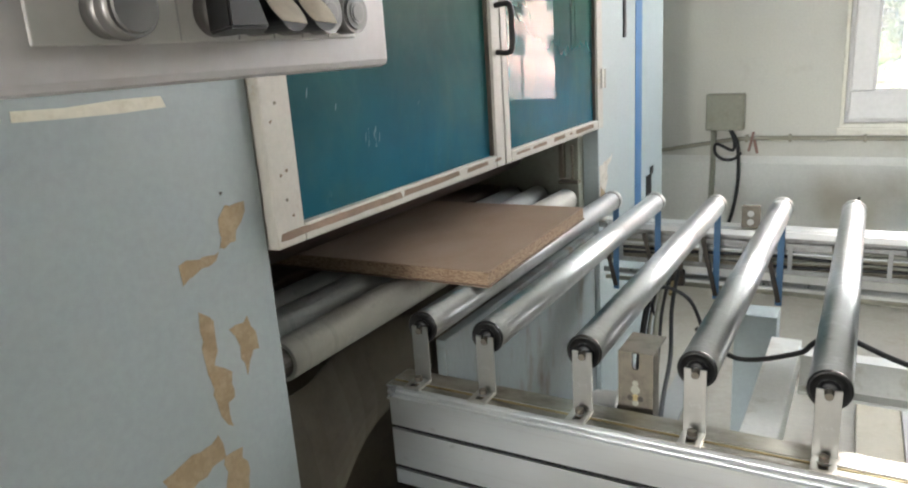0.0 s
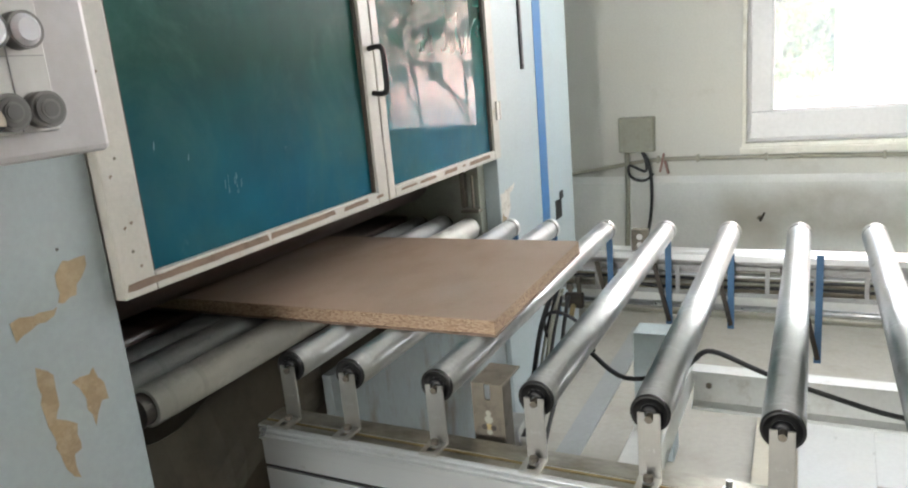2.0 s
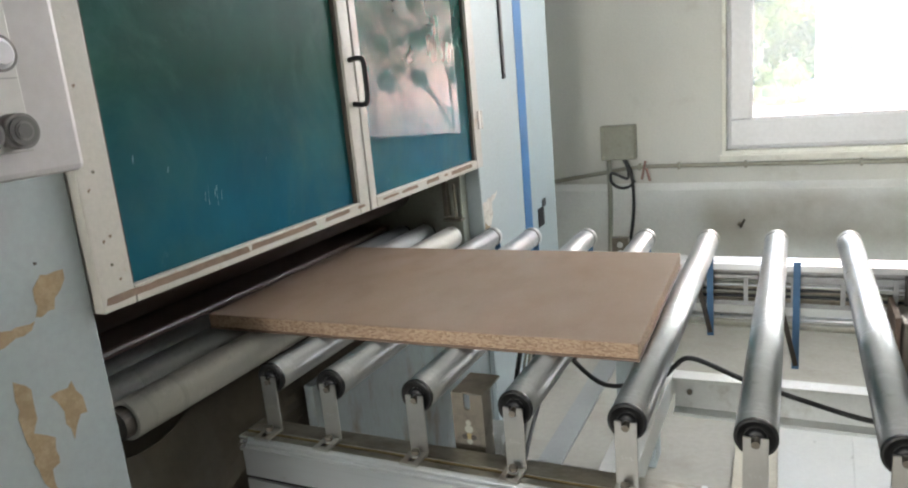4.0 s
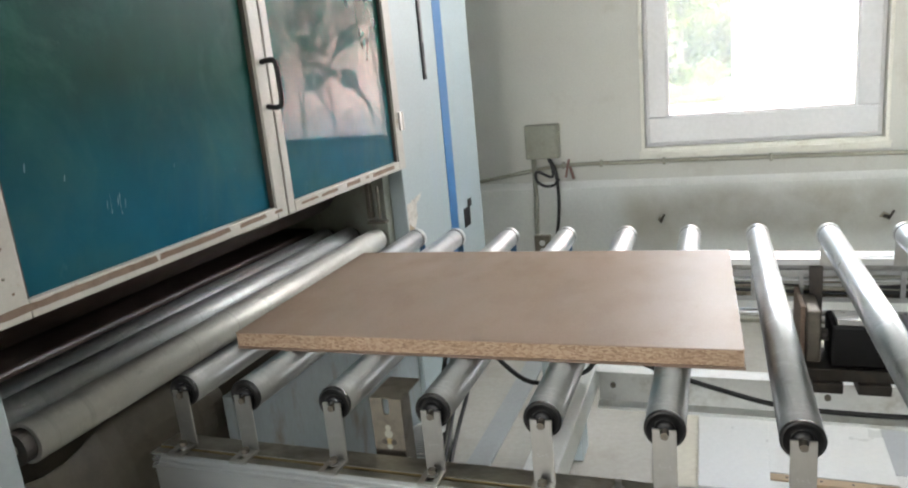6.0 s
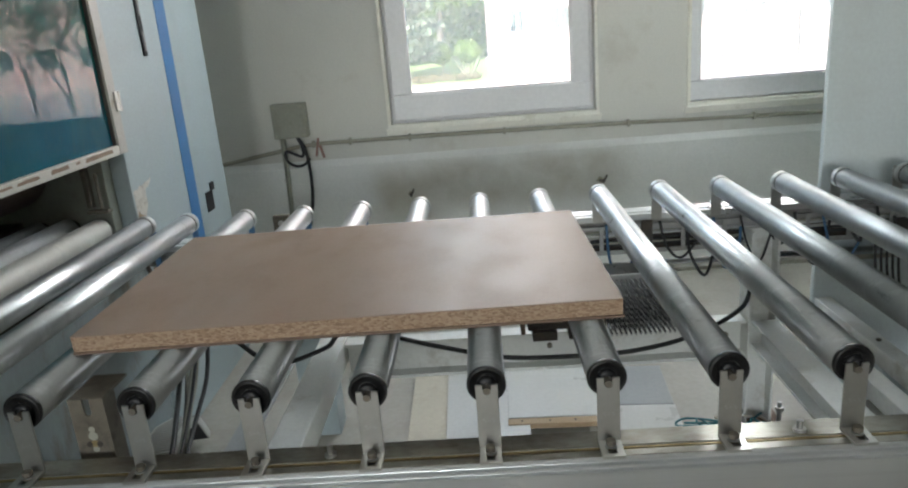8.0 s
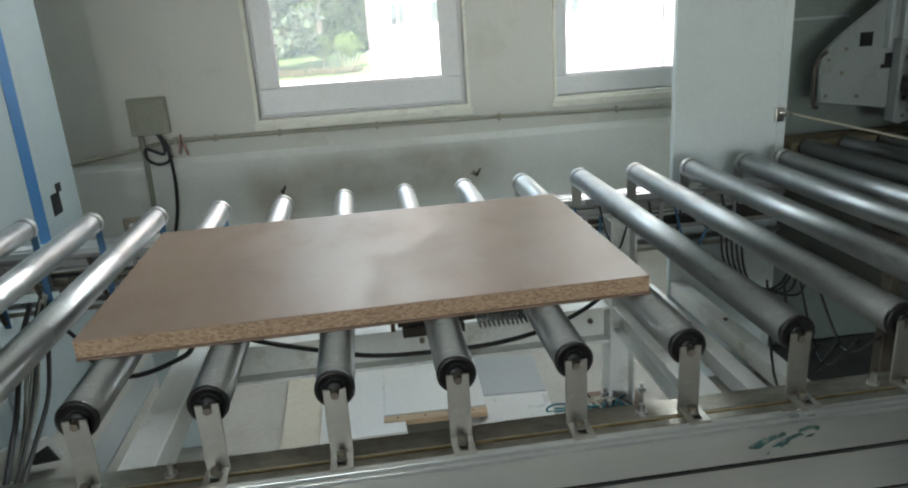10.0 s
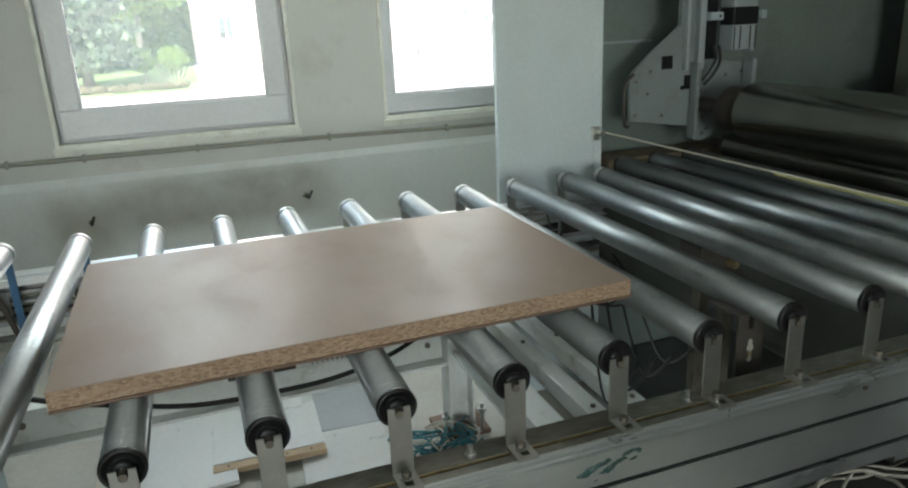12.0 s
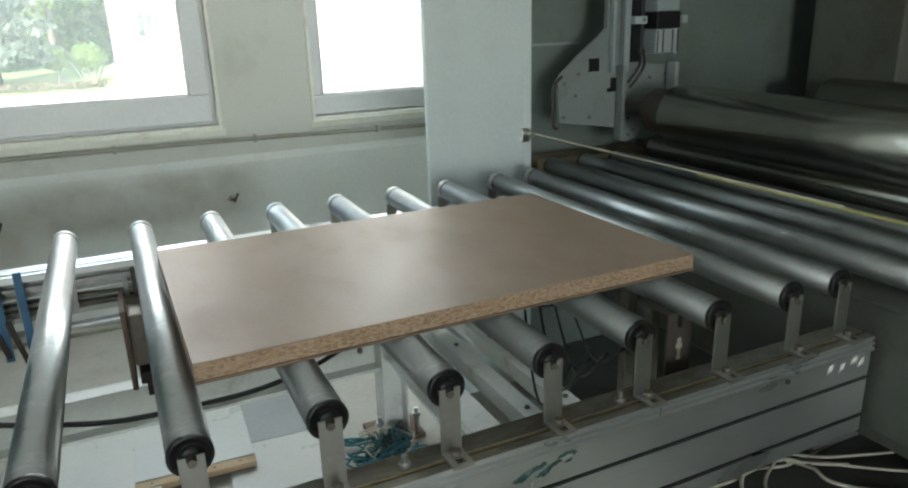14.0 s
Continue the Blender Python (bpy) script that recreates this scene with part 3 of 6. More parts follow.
def window(name, w, label, sash, glass):
    """A plastic window in the opening: frame, sash, pane, reveal lip and sill."""
    x0, x1, z0, z1 = w
    ob = thing(name, (x0 + x1) / 2, WY, z0, label, "window", kind="structure")
    f = 0.055
    bm = B()
    y0, y1 = WY + 0.065, WY + 0.12
    box(bm, x0, x1, y0, y1, z0, z0 + f, 0.004)
    box(bm, x0, x1, y0, y1, z1 - f, z1, 0.004)
    box(bm, x0, x0 + f, y0, y1, z0 + f, z1 - f, 0.004)
    box(bm, x1 - f, x1, y0, y1, z0 + f, z1 - f, 0.004)
    part("window_frame", bm, PVC, ob)
    bm = B()
    a, c, cb = sash
    y0, y1 = WY + 0.022, WY + 0.085
    box(bm, x0 + a, x1 - a, y0, y1, z0 + a, z0 + a + cb, 0.008)
    box(bm, x0 + a, x1 - a, y0, y1, z1 - a - c, z1 - a, 0.008)
    box(bm, x0 + a, x0 + a + c, y0, y1, z0 + a + cb, z1 - a - c, 0.008)
    box(bm, x1 - a - c, x1 - a, y0, y1, z0 + a + cb, z1 - a - c, 0.008)
    s = part("sash", bm, PVC, ob)
    e, eb = a + c, a + cb
    bm = B()
    g = 0.009
    for q in ((x0 + e, x1 - e, z0 + eb, z0 + eb + g), (x0 + e, x1 - e, z1 - e - g, z1 - e), (x0 + e, x0 + e + g, z0 + eb + g, z1 - e - g), (x1 - e - g, x1 - e, z0 + eb + g, z1 - e - g)):
        box(bm, q[0], q[1], WY + 0.03, WY + 0.05, q[2], q[3])
    part("gasket", bm, PVC, s)
    bm = B()
    box(bm, x0 + e - 0.005, x1 - e + 0.005, WY + 0.045, WY + 0.05, z0 + eb - 0.005, z1 - e + 0.005)
    p = part("pane", bm, glass, s)
    p.visible_shadow = False
    bm = B()
    t = 0.018
    box(bm, x0 - t, x0 + 0.002, WY - 0.020, WY + 0.03, z0 - t, z1 + t, 0.003)
    box(bm, x1 - 0.002, x1 + t, WY - 0.020, WY + 0.03, z0 - t, z1 + t, 0.003)
    box(bm, x0, x1, WY - 0.012, WY + 0.03, z1 - 0.004, z1 + t, 0.003)
    part("reveal_lip", bm, SILL, ob)
    bm = B()
    box(bm, x0 - 0.02, x1 + 0.02, WY - 0.022, WY + 0.05, z0 - 0.022, z0 + 0.002, 0.004)
    part("window_sill", bm, SILL, ob)
    bm = B()
    box(bm, x0 - 0.03, x1 + 0.03, WY - 0.034, WY - 0.0225, z0 - 0.034, z0 - 0.016, 0.003)
    box(bm, x0 - 0.03, x1 + 0.03, WY - 0.018, WY - 0.001, z0 - 0.060, z0 - 0.0345, 0.003)
    part("sill_apron", bm, SILL, ob)
    return ob


window("window_1", W1, "white plastic window with a broad sash above a cream sill", (0.022, 0.112, 0.152), PANE)
window("window_2", W2, "white plastic window with a slim sash above a cream sill", (0.010, 0.056, 0.112), PANE_VEILED)

# conduit, junction box, cables on the window wall
ob = thing("wall_conduit", 0, WY, 0.9, "painted conduit pipe clipped along the wall under the windows", "conduit")
bm = tube(B(), [(-1.4, WY - 0.02, 0.80), (-0.9, WY - 0.02, 0.83), (-0.45, WY - 0.02, 0.895), (-0.2, WY - 0.02, 0.93), (0.2, WY - 0.02, 0.935), (1.5, WY - 0.02, 0.925), (2.6, WY - 0.02, 0.905), (4.2, WY - 0.02, 0.88)], 0.013, 8)
part("pipe", bm, CONDUIT, ob, smooth=True)
for x, z in ((-0.18, 0.932), (0.05, 0.935), (0.42, 0.934), (1.0, 0.93), (1.75, 0.92), (2.5, 0.907), (3.1, 0.897)):
    bm = B()
    box(bm, x - 0.008, x + 0.008, WY - 0.04, WY - 0.001, z - 0.02, z + 0.022, 0.003)
    part("clip", bm, CONDUIT, ob)

ob = thing("junction_box", -0.30, WY, 1.0, "square grey plastic junction box fixed to the wall", "junction box")
bm = B()
box(bm, -0.405, -0.195, WY - 0.075, WY - 0.001, 0.985, 1.195, 0.008)
body = part("body", bm, BOXGREY, ob)
bm = B()
box(bm, -0.401, -0.199, WY - 0.084, WY - 0.0755, 0.989, 1.191, 0.004)
part("lid", bm, BOXGREY, ob)
for dx, dz in ((-0.085, 0.085), (0.085, 0.085), (-0.085, -0.085), (0.085, -0.085)):
    bm = cyl(B(), (-0.30 + dx, WY - 0.0835, 1.09 + dz), (-0.30 + dx, WY - 0.088, 1.09 + dz), 0.008, 10)
    part("screw", bm, CONDUIT, ob)
ob = thing("drop_pipe", -0.36, WY, 0.4, "grey pipe dropping from the junction box to a socket", "pipe")
part("pipe", tube(B(), [(-0.365, WY - 0.035, 0.985), (-0.365, WY - 0.035, 0.7), (-0.385, WY - 0.04, 0.2)], 0.016, 8), BOXGREY, ob, smooth=True)
ob = thing("looped_cable", -0.25, WY, 0.4, "black cable looped below the junction box", "cable")
loop = [(-0.27, WY - 0.05, 0.985), (-0.245, WY - 0.06, 0.93), (-0.25, WY - 0.065, 0.87)]
loop += [(-0.275 + 0.075 * math.cos(u), WY - 0.07, 0.875 + 0.062 * math.sin(u)) for u in (2.6, 3.5, 4.4, 5.2, 6.0)]
part("loop", tube(B(), loop, 0.009), CABLE, ob, smooth=True)
part("tail", tube(B(), [(-0.265, WY - 0.05, 0.985), (-0.225, WY - 0.06, 0.9), (-0.215, WY - 0.06, 0.7), (-0.24, WY - 0.06, 0.5), (-0.30, WY - 0.06, 0.3)], 0.010), CABLE, ob, smooth=True)
ob = thing("cable_clip", -0.14, WY, 0.92, "dusty red clip hanging on the wall conduit", "clip")
bm = B()
box(bm, -0.158, -0.146, WY - 0.06, WY - 0.04, 0.86, 0.975, 0.003, about(-0.15, WY, 0.92, 0, 12, 0))
box(bm, -0.140, -0.126, WY - 0.06, WY - 0.04, 0.85, 0.93, 0.003, about(-0.13, WY, 0.92, 0, -14, 0))
part("jaws", bm, CLIPRED, ob)

for i, hx in enumerate((0.389, 1.573)):
    ob = thing("radiator_hook", hx, WY - 0.03, 0.59, "short rusty radiator bracket still in the wall", "bracket", "radiator hooks")
    bm = B()
    cyl(bm, (hx, WY - 0.031, 0.58), (hx + 0.01, WY - 0.09, 0.59), 0.008, 10)
    cyl(bm, (hx + 0.008, WY - 0.085, 0.575), (hx + 0.03, WY - 0.10, 0.625), 0.007, 10)
    part("hook", bm, DARK, ob)
    bm = patch(B(), ragged([(hx - 0.022, 0.572), (hx + 0.012, 0.567), (hx + 0.022, 0.592), (hx - 0.008, 0.602)], 0.02, 0.008, i), 0.0015, lambda u, v, d: (u, WY - 0.0305 - d, v))
    part("plaster_scar", bm, SCAR, ob, "crumbled plaster round the bracket")


# ---------------------------------------------------------------- outside the windows
GZ = -0.7
bm = B()
box(bm, -400, 400, WY + 0.3, 500, GZ - 0.4, GZ)
structure("ground", bm, GRASS, "mown green lawn outside the windows", "lawn")
bm = B()
box(bm, -40, 1.5, 23.5, 28.2, GZ + 0.001, GZ + 0.03)
structure("path", bm, PATH_M, "grey garden path across the lawn", "path")
bm = B()
box(bm, 1.5, 80, 9.0, 50.0, GZ + 0.001, GZ + 0.04)
structure("pavement", bm, PAVING, "pale concrete forecourt before the apartment block", "pavement")


def crown(bm, c, radii, count, size, seed, squash=1.0):
    """Many small leaf clumps filling an uneven crown."""
    rnd = random.Random(seed)
    for _ in range(count):
        d = Vector((rnd.gauss(0, 1), rnd.gauss(0, 1), rnd.gauss(0, 1))).normalized() * rnd.uniform(0.45, 1.0) ** 0.5
        d *= 0.8 + 0.45 * noise.noise(d * 2.2 + Vector((seed, 0, 0)))
        p = Vector(c) + Vector((d.x * radii[0], d.y * radii[1], d.z * radii[2]))
        s = size * rnd.uniform(0.5, 1.3)
        q = Euler((rnd.uniform(0, 6), rnd.uniform(0, 6), rnd.uniform(0, 6))).to_matrix()
        vs = [bm.verts.new(p + q @ Vector(o) * s) for o in ((-0.5, -0.3, 0), (0.4, -0.5, 0.1), (0.6, 0.3, -0.1), (-0.1, 0.6, 0.12))]
        bm.faces.new(vs)
    return bm


def tree(x, y, h, crown_r, name, label, leaf, seed, trunk=0.12, count=1500, size=0.35, conifer=False):
    ob = thing(name, x, y, GZ, label, "tree" if h > 2.5 else "bush")
    rnd = random.Random(seed)
    bm = B()
    if h > 2.5 or crown_r < 0.7:
        cyl(bm, (x, y, GZ), (x + 0.1, y, GZ + h * 0.75), trunk, 10, trunk * 0.3)
    else:
        for k in range(6):
            cyl(bm, (x - 0.25 + 0.1 * k, y, GZ), (x - 0.7 + 0.28 * k, y, GZ + h * 0.6), trunk, 8, trunk * 0.5)
    for k in range(7):
        u = rnd.uniform(0, 6.28)
        z = GZ + h * rnd.uniform(0.3, 0.7)
        cyl(bm, (x, y, z), (x + math.cos(u) * crown_r * 0.7, y + math.sin(u) * crown_r * 0.7, z + h * 0.18), trunk * 0.35, 6, trunk * 0.1)
    part("trunk", bm, BARK, ob)
    bm = B()
    if conifer:
        for k in range(9):
            t = k / 9
            crown(bm, (x, y, GZ + h * (0.12 + 0.85 * t)), (crown_r * (1 - t) + 0.2, crown_r * (1 - t) + 0.2, h * 0.07), count // 9, size, seed + k)
    else:
        crown(bm, (x, y, GZ + h * 0.68), (crown_r, crown_r, h * 0.36), count, size, seed)
    part("crown", bm, leaf, ob)
    return ob


tree(-3.0, 34, 11.0, 2.6, "conifer_tree", "tall dark conifer on the lawn", LEAF_DARK, 3, 0.25, 9000, 0.26, True)
tree(-1.2, 44, 9.0, 3.2, "broadleaf_tree", "pale spring-green tree on the lawn", LEAF, 8, 0.22, 8000, 0.26)
tree(-6.5, 42, 10.0, 3.4, "broadleaf_tree", "pale spring-green tree on the lawn", LEAF, 9, 0.22, 8000, 0.26)
tree(0.5, 33.8, 1.55, 0.72, "round_bush", "clipped round pale-green bush on thin stems", LEAF, 5, 0.035, 5000, 0.075)
tree(-0.75, 34.2, 1.5, 0.5, "round_bush", "small pale-green bush on a thin stem", LEAF, 6, 0.04, 2500, 0.085)
ob = thing("low_hedge", -4.0, 30.5, GZ, "low brownish hedge along the garden path", "hedge")
bm = B()
for k in range(16):
    crown(bm, (-8.0 + 0.58 * k, 30.5 + 0.2 * math.sin(k * 2.1), GZ + 0.14), (0.42, 0.5, 0.17), 260, 0.09, 60 + k)
part("foliage", bm, leafy("brownish_hedge_leaves", (0.16, 0.13, 0.08), (0.26, 0.23, 0.13)), ob)
bm = B()
for k in range(4):
    crown(bm, (-14 + 6 * k, 52, GZ + 3.5), (4.0, 2.0, 4.5), 6000, 0.38, 20 + k)
wood = part("far_trees", bm, LEAF)
tagged(wood, "dense pale-green trees along the edge of the lawn", "trees", kind="stuff")


def apartment_block(x0, y0, width, floors, wall, label):
    """A long block with rows of windows on the face towards the workshop."""
    h = floors * 3.0 + 1.4
    ob = thing("apartment_building", x0 + width / 2, y0, GZ, label, "building")
    bm = B()
    box(bm, x0, x0 + width, y0, y0 + 11, GZ, GZ + h)
    wl = part("wall", bm, wall, ob)
    bm = B()
    box(bm, x0 - 0.4, x0 + width + 0.4, y0 - 0.5, y0 + 11.5, GZ + h, GZ + h + 0.35, 0.05)
    part("roof", bm, DARK, ob)
    for fl in range(floors):
        k = 0
        x = x0 + 1.6
        while x < x0 + width - 2:
            z = GZ + 1.5 + fl * 3.0
            w = 1.5 if k % 3 else 1.0
            bm = B()
            box(bm, x, x + w, y0 - 0.05, y0 - 0.01, z, z + 1.5)
            wn2 = part("window", bm, PVC, ob)
            for s in (0.07, w / 2 + 0.03):
                bm = B()
                box(bm, x + s, x + s + w / 2 - 0.1, y0 - 0.06, y0 - 0.052, z + 0.08, z + 1.42)
                part("pane", bm, DARKPANE, wn2)
            x += w + 1.7
            k += 1
    return ob


apartment_block(1.75, 50.0, 48.0, 9, FACADE, "nine-storey pink rendered apartment block in sunlight")


def bare_tree(x, y, h, seed):
    ob = thing("bare_tree", x, y, GZ, "leafless tree with many thin branches before the block", "tree")
    rnd = random.Random(seed)
    bm = B()

    def limb(p, d, length, r, depth):
        q = p + d * length
        cyl(bm, p, q, r, 5, r * 0.7, False)
        if depth:
            for _ in range(3 if depth > 2 else 2):
                nd = (d + Vector((rnd.uniform(-1.1, 1.1), rnd.uniform(-1.1, 1.1), rnd.uniform(-0.1, 0.7)))).normalized()
                limb(p + d * length * rnd.uniform(0.45, 1.0), nd, length * rnd.uniform(0.72, 1.0), r * 0.70, depth - 1)

    limb(Vector((x, y, GZ)), Vector((0, 0, 1)), h * 0.16, 0.042, 6)
    part("trunk", bm, PALEBARK, ob)


bare_tree(6.0, 15.0, 12.0, 2)
bare_tree(9.3, 18.5, 13.0, 7)
bare_tree(11.6, 20.5, 12.0, 12)
tree(15.5, 19.5, 6.5, 1.5, "broadleaf_tree", "green leafy tree before the pink block", LEAF_GREEN, 31, 0.12, 5000, 0.16)


# ---------------------------------------------------------------- the laminating machine (left)
FX = -0.47                     # its outlet face
ob = thing("laminating_machine", FX, 0.6, 0, "pale blue-grey sheet-steel machine with chipped paint and a blue stripe", "machine")
machine = ob
bm = B()
box(bm, -2.2, FX, -1.9, -0.300, 0.0, 2.75, 0.004)
pier = part("near_cabinet", bm, CABINET, ob, "blue-grey painted cabinet with chipped brown patches")
bm = B()
box(bm, -2.2, FX, 1.493, 2.48, 0.0, 2.75, 0.004)
pier2 = part("far_cabinet", bm, CABINET2, ob)
bm = B()
box(bm, -2.2, FX - 0.02, -0.300, 1.493, 2.40, 2.75, 0.004)
part("head_panel", bm, CABINET, ob)
bm = B()
box(bm, -2.2, -2.15, -0.300, 1.493, 0.0, 2.40)
part("back_panel", bm, DARKGREEN, ob)
bm = B()
box(bm, FX - 0.05, FX - 0.02, 0.30, 1.493, 0.08, 0.80, 0.003)
part("lower_panel", bm, LOWPANEL, ob, "pale blue lower panel with brown streaks")
bm = B()
box(bm, -2.0, FX - 0.06, 1.43, 1.489, 0.9, 2.40, 0.002)
part("inner_cheek", bm, surface("olive_grey_paint", (0.33, 0.345, 0.29), 0.5, dirt=(0.20, 0.19, 0.14), big=4, vary=0.1), ob)
bm = B()
box(bm, -0.60, -0.52, 1.39, 1.426, 1.010, 1.022, 0.003)
box(bm, -0.60, -0.58, 1.40, 1.426, 1.03, 1.22, 0.003)
cyl(bm, (-0.54, 1.39, 1.03), (-0.54, 1.39, 1.16), 0.006, 8)
part("guide_bracket", bm, DARKSTEEL, ob)
bm = patch(B(), [(1.985, 0.70), (2.085, 0.70), (2.12, 2.74), (2.015, 2.74)], 0.0015, lambda u, v, d: (FX + 0.0005 + d, u, v))
part("stripe", bm, TAPE, pier2, "blue painted stripe")
bm = B()
box(bm, FX + 0.0005, FX + 0.006, 1.815, 1.850, 1.545, 2.02, 0.002)
slot = part("latch_plate", bm, BLACK, pier2)
bm = B()
box(bm, FX + 0.0065, FX + 0.010, 1.824, 1.841, 1.70, 1.93, 0.002)
box(bm, FX + 0.0065, FX + 0.010, 1.824, 1.841, 1.565, 1.64, 0.002)
part("latch_bar", bm, CHROME, slot)
bm = B()
box(bm, FX + 0.0005, FX + 0.004, 2.175, 2.265, 0.805, 0.90, 0.001)
box(bm, FX + 0.0005, FX + 0.004, 2.245, 2.30, 0.895, 0.935, 0.001)
part("cable_cutout", bm, BLACK, pier2)


def on_face(x):
    return lambda u, v, d: (x + d, u, v)


chips = [
    [(-0.387, 1.314), (-0.345, 1.316), (-0.343, 1.296), (-0.359, 1.28), (-0.374, 1.254), (-0.401, 1.242), (-0.406, 1.247), (-0.402, 1.295)],
    [(-0.408, 1.24), (-0.435, 1.226), (-0.465, 1.223), (-0.492, 1.214), (-0.492, 1.241), (-0.456, 1.246)],
    [(-0.474, 1.155), (-0.447, 1.148), (-0.446, 1.085), (-0.458, 1.056), (-0.422, 1.037), (-0.424, 0.985), (-0.440, 0.984), (-0.437, 0.935), (-0.462, 0.965), (-0.47, 1.037), (-0.474, 1.079)],
    [(-0.413, 1.108), (-0.368, 1.115), (-0.357, 1.054), (-0.370, 1.05), (-0.391, 1.018), (-0.400, 1.071)],
    [(-0.585, 0.925), (-0.53, 0.931), (-0.469, 0.936), (-0.466, 0.896), (-0.54, 0.878), (-0.585, 0.890)],
    [(-0.467, 0.893), (-0.428, 0.889), (-0.421, 0.846), (-0.425, 0.800), (-0.471, 0.80)],
    [(-0.47, 0.70), (-0.40, 0.68), (-0.41, 0.56), (-0.47, 0.52), (-0.48, 0.62)],
]
for i, c in enumerate(chips):
    part("paint_chip", patch(B(), ragged(c, 0.014, 0.0045, i), 0.0006, on_face(FX + 0.0003)), FILLER, pier, "bare brown patch where paint has flaked")
rnd = random.Random(4)
for i in range(3):
    y, z, s = rnd.uniform(-1.1, -0.33), rnd.uniform(0.85, 1.46), rnd.uniform(0.002, 0.006)
    part("paint_nick", patch(B(), ragged([(y, z), (y + s, z + s * 0.4), (y + s * 1.6, z - s * 0.3), (y + s * 0.5, z - s)], 0.003, 0.001, i), 0.0005, on_face(FX + 0.0003)), DARK, pier)
part("paint_chip", patch(B(), ragged([(1.50, 1.06), (1.66, 1.085), (1.655, 1.07), (1.60, 1.05), (1.595, 0.985), (1.53, 0.90), (1.50, 0.90)], 0.02, 0.005, 3), 0.0006, on_face(FX + 0.0003)), surface("pale_bare_patch", (0.55, 0.52, 0.46), 0.7, dirt=(0.25, 0.2, 0.15), big=14), pier2)
part("paint_chip", patch(B(), ragged([(1.51, 0.98), (1.56, 0.95), (1.575, 0.88), (1.51, 0.86)], 0.015, 0.005, 6), 0.0006, on_face(FX + 0.0012)), FILLER, pier2)
part("tape_strip", patch(B(), ragged([(-0.695, 1.498), (-0.474, 1.501), (-0.467, 1.483), (-0.695, 1.484)], 0.06, 0.002, 2), 0.0008, on_face(FX + 0.0003)), MASK, pier, "yellowed strip of tape")


def machine_door(y0, y1, stile0, stile1, label, film, wear):
    """A framed glass door: four frame members, glass, a worn bottom edge and hinges."""
    d = thing("machine_door", FX, (y0 + y1) / 2, 1.215, label, "machine door", "machine doors")
    z0, z1 = 1.215, 2.398
    x0, x1 = FX - 0.015, FX + 0.022
    for nm, a in (("stile", (y0, y0 + stile0, z0, z1)), ("stile", (y1 - stile1, y1, z0, z1)), ("bottom_rail", (y0 + stile0, y1 - stile1, z0, z0 + 0.034)), ("top_rail", (y0 + stile0, y1 - stile1, z1 - 0.04, z1))):
        bm = B()
        box(bm, x0, x1, a[0] + 0.0005, a[1] - 0.0005, a[2], a[3], 0.003)
        part(nm, bm, FRAME, d)
    bm = B()
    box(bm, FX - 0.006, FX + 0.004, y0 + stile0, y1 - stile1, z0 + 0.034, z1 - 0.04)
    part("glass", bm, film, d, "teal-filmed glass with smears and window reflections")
    bm = B()
    box(bm, FX + 0.004, FX + 0.013, y0 + stile0, y0 + stile0 + 0.008, z0 + 0.034, z1 - 0.04)
    box(bm, FX + 0.004, FX + 0.013, y1 - stile1 - 0.008, y1 - stile1, z0 + 0.034, z1 - 0.04)
    part("glazing_bead", bm, DARK, d)
    for a, c, lo, hi in wear:
        o = [(a, z0 + lo), (c, z0 + lo + 0.001), (c - 0.006, z0 + hi), (a + 0.004, z0 + hi - 0.001)]
        part("worn_edge", patch(B(), ragged(o, 0.02, 0.0011, int(a * 500)), 0.0005, on_face(x1 + 0.0003)), RUST, d, "brown wear along the bottom edge")
    return d


d1 = machine_door(-0.297, 0.627, 0.074, 0.052, "cream-framed door with teal glass and worn bottom edge", FILM_DULL,
                  ((-0.290, 0.10, 0.014, 0.029), (0.105, 0.36, 0.016, 0.030), (0.40, 0.52, 0.017, 0.029), (0.56, 0.60, 0.018, 0.027)))
d2 = machine_door(0.632, 1.490, 0.036, 0.060, "cream-framed door with teal glass reflecting a window", FILM,
                  ((0.70, 0.80, 0.016, 0.024), (0.82, 0.93, 0.015, 0.026), (0.99, 1.09, 0.014, 0.028), (1.13, 1.16, 0.018, 0.026), (1.19, 1.38, 0.013, 0.028)))
for y, z, h in ((0.008, 1.415, 0.02), (0.018, 1.405, 0.04), (0.037, 1.42, 0.016), (0.043, 1.40, 0.045), (0.056, 1.41, 0.02), (-0.08, 1.49, 0.012), (-0.16, 1.52, 0.016), (0.22, 1.47, 0.010)):
    part("scratch", patch(B(), ragged([(y, z - 0.05), (y + 0.0012, z - 0.05), (y + 0.0045, z - 0.05 + h), (y + 0.0036, z - 0.05 + h)], 0.008, 0.0009, int(h * 999)), 0.0003, on_face(FX + 0.0042)), SCRATCH, d1, "pale scratch on the glass")
bm = tube(B(), [(FX + 0.022, 0.603, 1.645), (FX + 0.055, 0.603, 1.648), (FX + 0.068, 0.603, 1.635), (FX + 0.07, 0.603, 1.585), (FX + 0.068, 0.603, 1.535), (FX + 0.055, 0.603, 1.522), (FX + 0.022, 0.603, 1.525)], 0.0075, 10)
part("handle", bm, BLACK, d1, "black bow handle", True)
